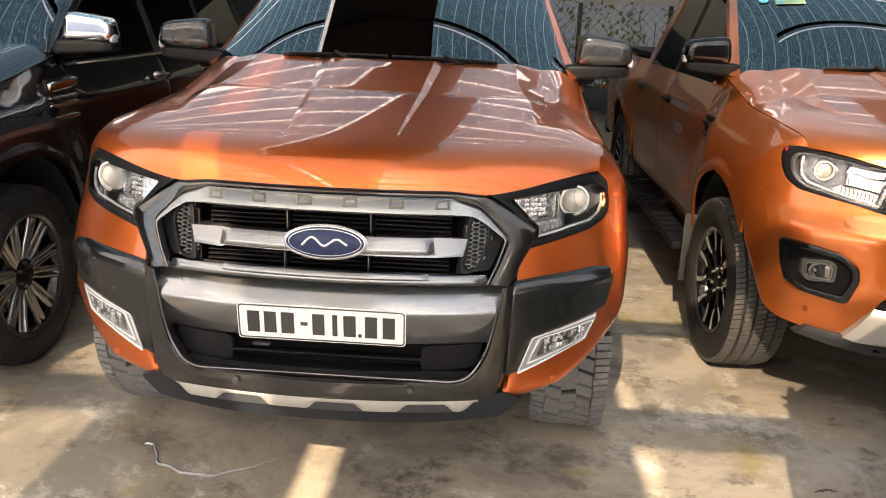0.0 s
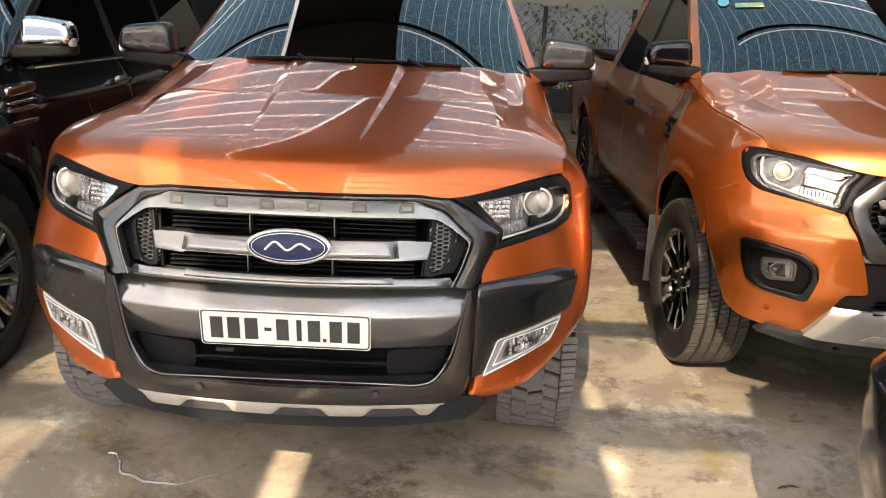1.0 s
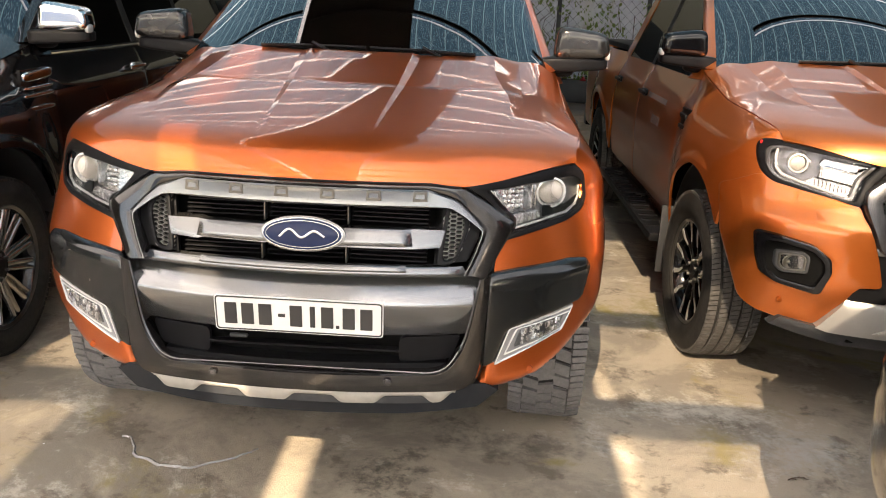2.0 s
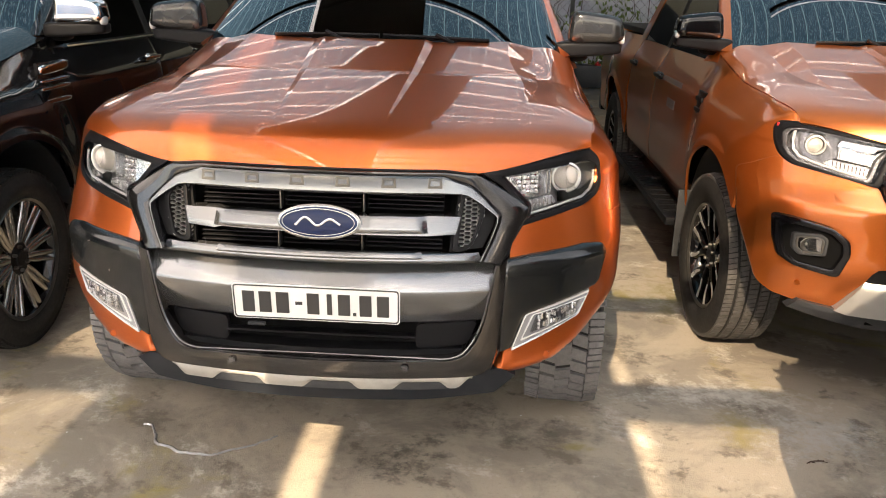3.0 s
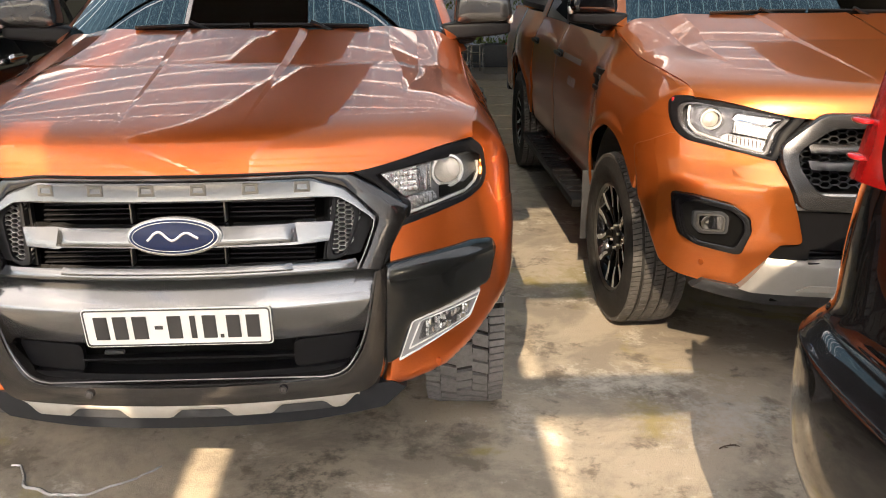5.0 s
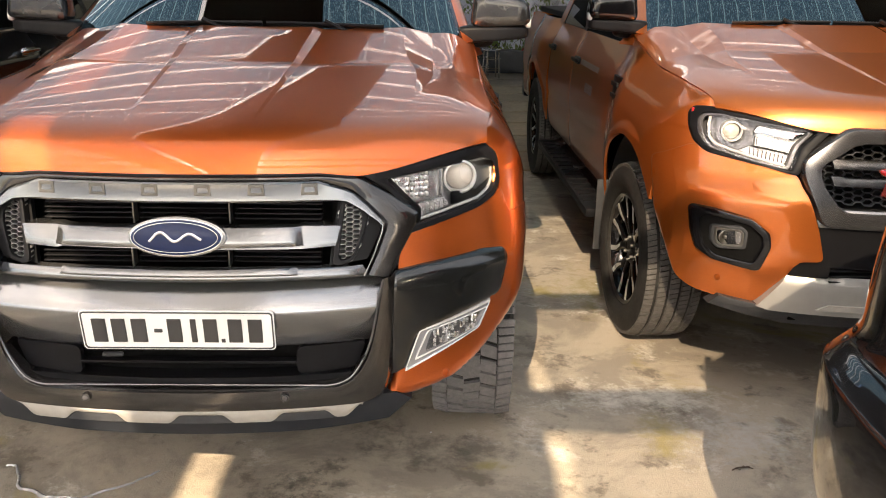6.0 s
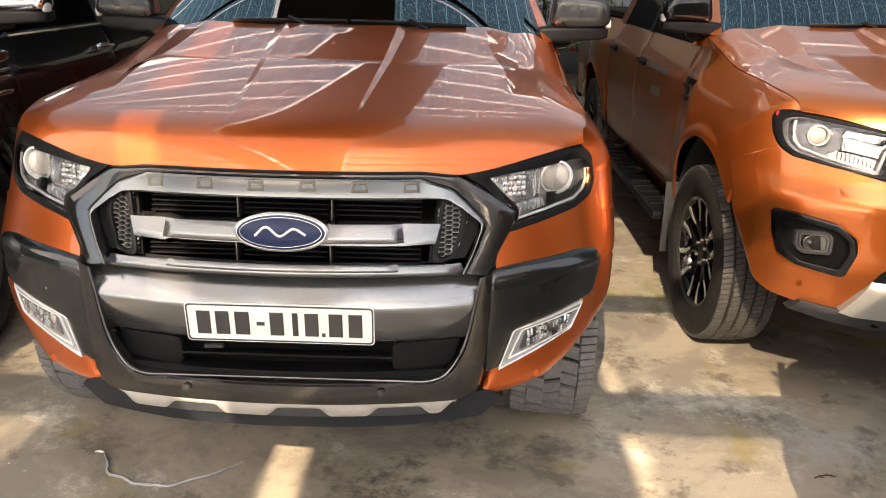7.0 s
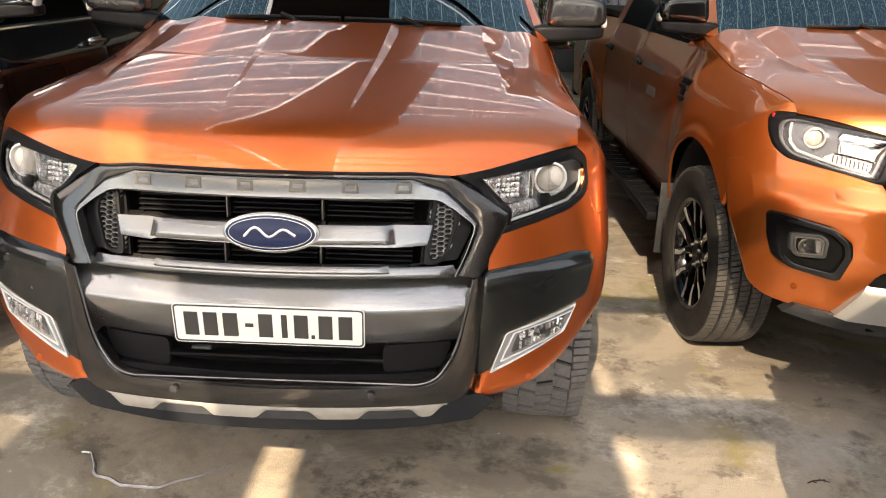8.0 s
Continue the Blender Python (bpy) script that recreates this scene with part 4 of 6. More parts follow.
def hexmesh(poly, fn, off, r, wire, mat_, parent, label):
    """An open honeycomb inside a convex outline."""
    pts = [Vector(p) for p in poly]

    def inside(x, z):
        s = [(b - a).cross(Vector((x, z)) - a) for a, b in zip(pts, pts[1:] + pts[:1])]
        return all(v > 0 for v in s) or all(v < 0 for v in s)
    bm = bmesh.new()
    a, h = r, r * 0.50
    x0, x1 = min(p.x for p in pts), max(p.x for p in pts)
    z0, z1 = min(p.y for p in pts), max(p.y for p in pts)
    for i in range(int((x1 - x0) / (1.5 * a)) + 2):
        for j in range(int((z1 - z0) / (2 * h)) + 2):
            x, z = x0 + 1.5 * a * i, z0 + 2 * h * j + (h if i % 2 else 0)
            if inside(x, z):
                ring = [(x - a, z), (x - a / 2, z + h), (x + a / 2, z + h), (x + a, z), (x + a / 2, z - h), (x - a / 2, z - h)]
                for k in range(6):
                    p, q = Vector(ring[k]), Vector(ring[(k + 1) % 6])
                    n = (q - p).normalized()
                    t = Vector((-n.y, n.x)) * wire
                    vs = []
                    for c in (p - t, q - t, q + t, p + t):
                        vs.append((c.x, c.y))
                    f = [bm.verts.new((a, fn(a, b) + off, b)) for a, b in vs]
                    g = [bm.verts.new((a, fn(a, b) + off + 0.014, b)) for a, b in vs]
                    bm.faces.new(f)
                    for e in range(4):
                        bm.faces.new((f[e], f[(e + 1) % 4], g[(e + 1) % 4], g[e]))
    return part(name="grille_mesh", bm=bm, material=mat_, parent=parent, label=label, sharp=20)


def emblem(parent, x, y, z, tilt):
    e = new("emblem")
    e.parent = parent
    e.matrix_basis = pose(x, y, z, tilt)

    def oval(rx, rz, d0, d1, crown=0.0):
        bm = bmesh.new()
        n = 56
        c = bm.verts.new((0, d0 - crown, 0))
        rings = []
        for s in (0.35, 0.7, 0.92, 1.0):
            rings.append([bm.verts.new((rx * s * math.cos(2 * math.pi * k / n), d0 - crown * (1 - s * s), rz * s * math.sin(2 * math.pi * k / n))) for k in range(n)])
        rings.append([bm.verts.new((rx * math.cos(2 * math.pi * k / n), d1, rz * math.sin(2 * math.pi * k / n))) for k in range(n)])
        for k in range(n):
            bm.faces.new((c, rings[0][k], rings[0][(k + 1) % n]))
        for a, b in zip(rings, rings[1:]):
            for k in range(n):
                bm.faces.new((a[k], a[(k + 1) % n], b[(k + 1) % n], b[k]))
        return bm
    part("rim", oval(0.117, 0.0495, 0.0, 0.03, 0.004), SATIN, e, "brushed grey oval rim")
    part("chrome_line", oval(0.1105, 0.0447, -0.006, 0.0, 0.004), EMBLEM_WHITE, e)
    part("blue_field", oval(0.1080, 0.0424, -0.009, 0.0, 0.005), EMBLEM_BLUE, e, "dark blue oval field")
    part("inner_line", joined([tube([(0.100 * math.cos(2 * math.pi * k / 64), -0.012, 0.0365 * math.sin(2 * math.pi * k / 64)) for k in range(64)], 0.0009, 5, None, True)]), EMBLEM_WHITE, e)
    # a plain flowing line in place of the lettering
    wave_line = [(-0.062 + 0.124 * k / 48, 0.001 + (0.013 - 0.006 * k / 48) * math.sin(3.6 * math.pi * k / 48 - 0.9)) for k in range(49)]
    part("mark", tube([(x, -0.0150, z) for x, z in wave_line], 0.0034, 6), EMBLEM_WHITE, e)
    return e


def number_plate(parent):
    p = new("number_plate")
    p.parent = parent
    p.matrix_basis = pose(0, 0.016, 0.688, 9)
    rim = rounded([(-0.235, -0.055), (0.235, -0.055), (0.235, 0.055), (-0.235, 0.055)], 0.012, 4)
    flat = lambda x, z: 0.0
    part("plate", panel(rim, flat, 0, 0.004, 0.2, 0.0012), WHITE_ENAMEL, p, "white enamelled plate")
    o = [tuple(q) for q in rounded([(-0.2325, -0.0525), (0.2325, -0.0525), (0.2325, 0.0525), (-0.2325, 0.0525)], 0.011, 4)]
    i = [tuple(q) for q in rounded([(-0.2285, -0.0485), (0.2285, -0.0485), (0.2285, 0.0485), (-0.2285, 0.0485)], 0.009, 4)]
    part("border", band(o, i, flat, -0.0005, 0.0012, 0.001), PLATE_INK, p, "thin dark border")
    # plain bars of the characters' size
    for x, w, h in ((-0.190, 0.034, 0.066), (-0.143, 0.034, 0.066), (-0.094, 0.036, 0.066), (-0.048, 0.020, 0.010), (-0.008, 0.034, 0.066), (0.038, 0.014, 0.066), (0.079, 0.034, 0.066), (0.108, 0.009, 0.010), (0.139, 0.034, 0.066), (0.188, 0.034, 0.066)):
        z = -0.028 if w < 0.01 else 0.0
        part("bar", box(x, -0.0012, z, w, 0.003, h, 0.0008, 1), PLATE_INK, p)
    for x in (-0.16, 0.16):
        part("screw", turned(lathe([(-0.002, 0.001), (-0.002, 0.004), (0.0, 0.005)], 12), Matrix.Translation((x, -0.001, 0.043)) @ Matrix.Rotation(radians(90), 4, "Z")), WHITE_ENAMEL, p)
    return p


def sensor(parent, x, z, fn, material, off=-0.004):
    b = turned(lathe([(0.004, 0.0115), (-0.0015, 0.011), (-0.0015, 0.009), (0.0, 0.0088), (-0.002, 0.0075), (-0.0025, 0.001)], 24), Matrix.Translation((x, fn(x, z) + off, z)) @ Matrix.Rotation(radians(90), 4, "Z"))
    return part("parking_sensor", b, material, parent, "round parking sensor")


def front_a(truck, paint):
    F = front

    def chin(x, z):
        """The bumper bar: a shelf that slopes back above its edge."""
        b = F(x, 0.70)
        if z > 0.722:
            return b - 0.012 + 0.060 * smooth01((z - 0.722) / 0.11) * 1.0 + 0.02 * max(0, (z - 0.722) / 0.1)
        return b - 0.012 + 0.045 * ((0.722 - z) / 0.11) ** 1.5
    def wing_ridge(x, z):
        """The wings swell to a soft ridge above their middle."""
        r = 0.772 - 0.10 * max(0.0, 0.62 - x if x > 0 else 0.62 + x)
        return max(0.0, 1 - max(0.0, (z - r) / 0.070) ** 1.6 - max(0.0, (r - z) / 0.33) ** 1.1)

    # orange corners
    corner = [(0.500, 0.455), (0.521, 0.445), (0.60, 0.455), (0.684, 0.475), (0.748, 0.518), (0.803, 0.572), (0.857, 0.624), (0.898, 0.66), (0.910, 0.74), (0.911, 0.82), (0.905, 0.885), (0.868, 0.900), (0.838, 0.900), (0.812, 0.968), (0.800, 0.968), (0.748, 0.944), (0.671, 0.928), (0.562, 0.900), (0.535, 0.84), (0.535, 0.62), (0.52, 0.50)]
    wing = [(0.520, 0.812), (0.601, 0.822), (0.757, 0.832), (0.817, 0.821), (0.831, 0.797), (0.811, 0.701), (0.622, 0.649), (0.582, 0.634), (0.557, 0.539), (0.515, 0.522)]
    fogp = [(0.550, 0.532), (0.589, 0.645), (0.784, 0.690), (0.753, 0.618)]
    foglens = [(0.605, 0.583), (0.621, 0.635), (0.755, 0.667), (0.728, 0.620)]
    lampp = [(0.440, 1.050), (0.502, 1.063), (0.622, 1.081), (0.752, 1.102), (0.798, 1.062), (0.808, 0.992), (0.795, 0.960), (0.748, 0.938), (0.671, 0.923), (0.550, 0.895), (0.556, 0.952), (0.505, 1.012)]
    window = [(0.501, 1.036), (0.545, 1.041), (0.625, 1.051), (0.755, 1.062), (0.788, 1.045), (0.796, 0.998), (0.784, 0.972), (0.745, 0.953), (0.668, 0.940), (0.572, 0.916), (0.567, 0.962), (0.548, 0.983)]
    cells = [(0.512, 1.030), (0.632, 1.046), (0.648, 1.046), (0.646, 0.972), (0.575, 0.965)]
    guide = [(0.576, 0.924), (0.657, 0.941), (0.743, 0.957), (0.770, 0.974), (0.782, 1.000), (0.779, 1.028)]
    gap = [(0.36, 0.80), (0.60, 0.86), (0.86, 0.90), (0.82, 1.06), (0.45, 1.04), (0.36, 1.0)]
    for side in (-1, 1):
        flip = (lambda p: p) if side > 0 else mirror
        low_rim = eased_rim([tuple(p) for p in rounded(flip(corner), 0.02)], 0.034, 0.024)
        c = part("bumper_corner", panel(flip(corner), lambda x, z: F(x, z) + low_rim(x, z) * smooth01((0.70 - z) / 0.05), 0.0, 0.02, 0.012, 0.0, 0.02), paint, truck, "orange bumper corner")
        rim = eased_rim([tuple(p) for p in rounded(flip(wing), 0.016, 5)], 0.012, 0.012)
        part("bumper_wing", panel(flip(wing), lambda x, z: F(x, z) - 0.020 * wing_ridge(x, z) + rim(x, z), -0.008, 0.05, 0.007, 0.0, 0.016), GUNMETAL, truck, "scuffed dark grey bumper wing")
        fb = part("fog_lamp", panel(flip(fogp), F, -0.012, 0.02, 0.04, 0.003, 0.008), LAMP_GREY, truck, "grey fog lamp surround")
        fcx, fcz = 0.672, 0.606
        fo = [tuple(p) for p in rounded(fogp, 0.008)]
        if side < 0:
            for sx, sz, sw, sh in ((0.712, 0.792, 0.010, 0.003), (0.640, 0.716, 0.004, 0.008), (0.632, 0.664, 0.003, 0.005)):
                wy = F(sx, sz) - 0.020 * wing_ridge(sx, sz) - 0.0085
                part("scuff", pillow(-sx, wy, sz, sw / 2, 0.0012, sh / 2, 2.2, 3), FADED, truck, "pale scuff in the paint")
        ring = lambda kx, kz, dx=0.0, dz=0.0: [(fcx + dx + (x - fcx) * kx, fcz + dz + (z - fcz) * kz) for x, z in fo]
        part("fog_rim", band(flip(fo), flip(ring(0.955, 0.90)), F, -0.016, 0.004, 0.012), BRIGHT_SILVER, fb, "bright silver rim")
        part("fog_bevel", band(flip(ring(0.85, 0.70, 0.008, 0.006)), flip(ring(0.81, 0.64, 0.010, 0.008)), F, -0.015, 0.003, 0.006), BRIGHT_SILVER, fb)
        part("fog_recess", panel(flip(foglens), F, -0.014, 0.008, 0.02, 0.0, 0.008), DULL_BOWL, fb, "dark fog lamp bowl")
        rng = random.Random(11)
        for k in range(16):
            fx = 0.622 + 0.0078 * k
            mid = 0.613 + 0.26 * (fx - 0.622)
            for j in (-1, 1):
                if k == 0 or rng.random() < 0.18:
                    continue
                fz = mid + j * 0.012 + rng.uniform(-0.004, 0.004)
                b_ = box(0, 0, 0, 0.0075, 0.006, rng.uniform(0.014, 0.022), 0.0015, 1)
                turned(b_, Matrix.Translation((side * fx, F(fx, fz) - 0.017, fz)) @ Matrix.Rotation(rng.uniform(-0.5, 0.5), 4, "Z") @ Matrix.Rotation(rng.uniform(-0.5, 0.5), 4, "X"))
                part("fog_facet", b_, rng.choice((CHROME, CELL, CELL, REFLECTOR)), fb)
        part("fog_lens", panel(flip(foglens), F, -0.025, 0.003, 0.04, 0.001, 0.008), LENS, fb).visible_shadow = False
        headlamp(truck, lampp, window, F, side, (0.691, 1.018), cells, guide)
        # near-black plate darkens the gaps round the lamp
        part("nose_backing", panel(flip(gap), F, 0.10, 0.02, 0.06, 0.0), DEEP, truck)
        sensor(c, side * 0.66, 0.500, F, paint, -0.002)
    # grille surround
    right_o = [(0.512, 0.800), (0.545, 0.862), (0.578, 0.918), (0.584, 0.948), (0.566, 0.965), (0.500, 1.008), (0.448, 1.040), (0.425, 1.048), (0.34, 1.051)]
    right_i = [(0.456, 0.810), (0.480, 0.862), (0.498, 0.913), (0.501, 0.931), (0.491, 0.944), (0.455, 0.981), (0.422, 1.010), (0.405, 1.018), (0.34, 1.040)]
    right_m = [(0.450, 0.812), (0.474, 0.862), (0.492, 0.912), (0.494, 0.928), (0.484, 0.938), (0.440, 0.970), (0.408, 0.988), (0.385, 0.991), (0.34, 0.991)]
    whole = lambda half: half + [(-x, z) for x, z in reversed(half)]
    part("grille_surround", band(whole(right_i), whole(right_m), F, -0.020, 0.005, 0.06, False), SATIN, truck, "brushed grey grille surround")
    part("surround_flank", band(whole(right_o), whole(right_i), lambda x, z: F(x, z), -0.008, 0.007, 0.06, False), WARM_GUN, truck, "darker outer bevel of the surround")
    ro2 = rounded([(-0.436, 1.050), (0.436, 1.050), (0.595, 0.955), (0.587, 0.912), (0.520, 0.800), (-0.520, 0.800), (-0.587, 0.912), (-0.595, 0.955)], 0.03, 4)
    ri2 = rounded([(-0.428, 1.046), (0.428, 1.046), (0.580, 0.950), (0.574, 0.915), (0.510, 0.808), (-0.510, 0.808), (-0.574, 0.915), (-0.580, 0.950)], 0.03, 4)
    part("grille_seal", band(ro2, ri2, F, 0.004, 0.003, 0.05), BLACK_PLASTIC, truck, "black seal round the grille")
    # raised plain blocks in place of the model lettering
    for k in range(6):
        x = -0.318 + 0.636 * k / 5
        w, h = 0.021, 0.0145
        o = [(x - w, 1.022 - h), (x + w, 1.022 - h), (x + w * 0.9, 1.022 + h), (x - w * 0.9, 1.022 + h)]
        i = [(x - w * 0.62, 1.022 - h * 0.45), (x + w * 0.62, 1.022 - h * 0.45), (x + w * 0.55, 1.022 + h * 0.45), (x - w * 0.55, 1.022 + h * 0.45)]
        part("raised_mark", band(o, i, F, -0.0245, 0.0022, 0.004), RIM_GREY, truck)
    # near-black box standing in for the shaded cavity, and fins
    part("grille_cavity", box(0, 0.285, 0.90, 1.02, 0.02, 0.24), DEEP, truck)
    for z in (0.838, 0.850, 0.862, 0.940, 0.952, 0.964, 0.976):
        for x in (-0.235, 0.0, 0.235):
            part("grille_fin", box(x, F(0.2, z) + 0.060, z, 0.215, 0.05, 0.004, 0.001, 1), BLACK_PLASTIC, truck)
    for x in (-0.118, 0.118):
        for z0, z1 in ((0.828, 0.876), (0.930, 0.985)):
            part("grille_divider", box(x, F(x, z0) + 0.045, (z0 + z1) / 2, 0.005, 0.03, z1 - z0, 0.001, 1), RIM_GREY, truck)
    bar = [(-0.392, 0.928), (-0.30, 0.931), (-0.285, 0.926), (0.285, 0.926), (0.30, 0.931), (0.392, 0.928), (0.380, 0.881), (0.30, 0.877), (0.285, 0.882), (-0.285, 0.882), (-0.30, 0.877), (-0.380, 0.881)]
    part("grille_bar", panel(bar, F, -0.004, 0.045, 0.05, 0.004), SATIN, truck, "brushed grey middle bar")
    part("grille_bar_face", moulding(0.296, 0.303, 0.9300, 0.8845, F, -0.010, 0.004, 0.010), SATIN, truck)
    part("grille_sill", moulding(0.446, 0.458, 0.830, 0.804, F, -0.002, 0.004, 0.05), SATIN, truck)
    part("grille_sill_face", moulding(0.285, 0.300, 0.834, 0.816, F, -0.009, 0.004, 0.02), SATIN, truck)
    for side in (-1, 1):
        flip = (lambda p: p) if side > 0 else mirror
        mp = [(0.398, 0.988), (0.425, 0.984), (0.452, 0.955), (0.448, 0.920), (0.422, 0.842), (0.378, 0.835)]
        part("grille_pocket", panel(flip([(0.385, 1.000), (0.420, 0.994), (0.490, 0.945), (0.486, 0.900), (0.456, 0.838), (0.362, 0.828)]), F, 0.022, 0.02, 0.05, 0.0), BLACK_PLASTIC, truck)
        hexmesh([tuple(p) for p in flip(mp)], F, 0.006, 0.0115, 0.0008, SILVER, truck, "silver honeycomb grille insert")
        fr_o = [tuple(p) for p in rounded(mp, 0.02, 3)]
        cx, cz = 0.418, 0.915
        fr_i = [(cx + (x - cx) * 0.80, cz + (z - cz) * 0.90) for x, z in fr_o]
        fr_o = [(cx + (x - cx) * 1.25, cz + (z - cz) * 1.06) for x, z in fr_o]
        part("grille_insert_frame", band(flip(fr_o), flip(fr_i), F, 0.000, 0.004, 0.02), BLACK_PLASTIC, truck)
    emblem(truck, 0.003, F(0, 0.914) - 0.024, 0.914, -10)
    part("hood_seal", tube([(x, F(x, 1.056) - 0.018, 1.056 - 0.010 * smooth01((abs(x) - 0.33) / 0.10)) for x in [-0.43 + 0.0215 * k for k in range(41)]], 0.0042, 6), BLACK_PLASTIC, truck, "black gap seal under the hood edge")
    # bumper bar with the number plate
    def bar_point(u, v):
        z = 0.808 - 0.188 * v
        return ((2 * u - 1) * (0.517 - 0.055 * v), chin((2 * u - 1) * 0.49, z) - 0.008, z)
    part("bumper_bar", grid(bar_point, 48, 36, 0.02), BRUSHED, truck, "brushed grey bumper bar", 60)
    number_plate(truck)
    uo = [(-0.530, 0.812), (-0.520, 0.60), (-0.512, 0.505), (-0.478, 0.458), (0.478, 0.458), (0.512, 0.505), (0.520, 0.60), (0.530, 0.812)]
    ui = [(-0.498, 0.800), (-0.468, 0.64), (-0.448, 0.585), (-0.405, 0.522), (0.405, 0.522), (0.448, 0.585), (0.468, 0.64), (0.498, 0.800)]
    part("bumper_frame", band(eased(uo, 0.05), eased(ui, 0.05), F, -0.016, 0.014, 0.06, False), WARM_GUN, truck, "gunmetal lower bumper frame")
    intake = [(-0.47, 0.63), (0.47, 0.63), (0.41, 0.515), (-0.41, 0.515)]
    # the intake's shaded depth is painted as a near-black plate
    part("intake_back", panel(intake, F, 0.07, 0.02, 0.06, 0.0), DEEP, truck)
    for side in (-1, 1):
        flip = (lambda p: p) if side > 0 else mirror
        part("intake_blank", panel(flip([(0.275, 0.612), (0.452, 0.618), (0.425, 0.545), (0.275, 0.535)]), F, 0.025, 0.02, 0.05, 0.004, 0.02), BLACK_PLASTIC, truck)
    part("intake_lip", panel([(-0.41, 0.538), (0.41, 0.538), (0.40, 0.516), (-0.40, 0.516)], F, 0.012, 0.06, 0.05, 0.004), BLACK_PLASTIC, truck)
    for z in (0.572,):
        part("intake_slat", box(0, 0.095, z, 0.55, 0.03, 0.007, 0.002, 1), BLACK_PLASTIC, truck)
    part("sensor_bracket", box(-0.18, 0.055, 0.606, 0.05, 0.012, 0.010, 0.002, 1), GREY_PLASTIC, truck)
    for x in (-0.25, 0.25):
        sensor(truck, x, 0.500, F, GRAPHITE, -0.036)
    def skid_point(u, v):
        x = -0.445 + 0.89 * u
        notch = max(smooth01((0.085 - abs(x - c)) / 0.035) for c in (-0.235, 0.037, 0.295))
        low = 0.428 + 0.023 * notch + 0.034 * smooth01((abs(x) - 0.395) / 0.05)
        z = 0.468 + (low - 0.468) * v
        return (x, F(x, z) - 0.022 - 0.004 * math.sin(math.pi * v), z)
    part("skid_strip", grid(skid_point, 110, 5, 0.02), SKID, truck, "beige silver skid strip", 60)
    for c in (-0.235, 0.037, 0.295):
        part("skid_recess", panel([(c - 0.055, 0.447), (c + 0.055, 0.447), (c + 0.085, 0.424), (c - 0.085, 0.424)], F, -0.016, 0.02, 0.03, 0.003), GREY_PLASTIC, truck)
    part("frame_edge", tube([(p[0], F(p[0], p[1]) - 0.024, p[1]) for p in [tuple(q) for q in eased(ui, 0.05)]], 0.0032, 6), GRAPHITE, truck, "bright inner edge of the bumper frame")
    lip = lambda x, z: F(x, z) + 0.012 * max(0, (0.455 - z) / 0.08) ** 2
    part("bumper_lip", panel([(-0.53, 0.470), (0.53, 0.470), (0.57, 0.445), (0.51, 0.394), (0.30, 0.380), (-0.30, 0.380), (-0.51, 0.394), (-0.57, 0.445)], lip, -0.002, 0.05, 0.03, 0.006), LIP_BLACK, truck, "dark plastic bumper lip")
    part("sump_guard", box(0, 0.45, 0.40, 1.0, 0.65, 0.02, 0.006), DEEP, truck)


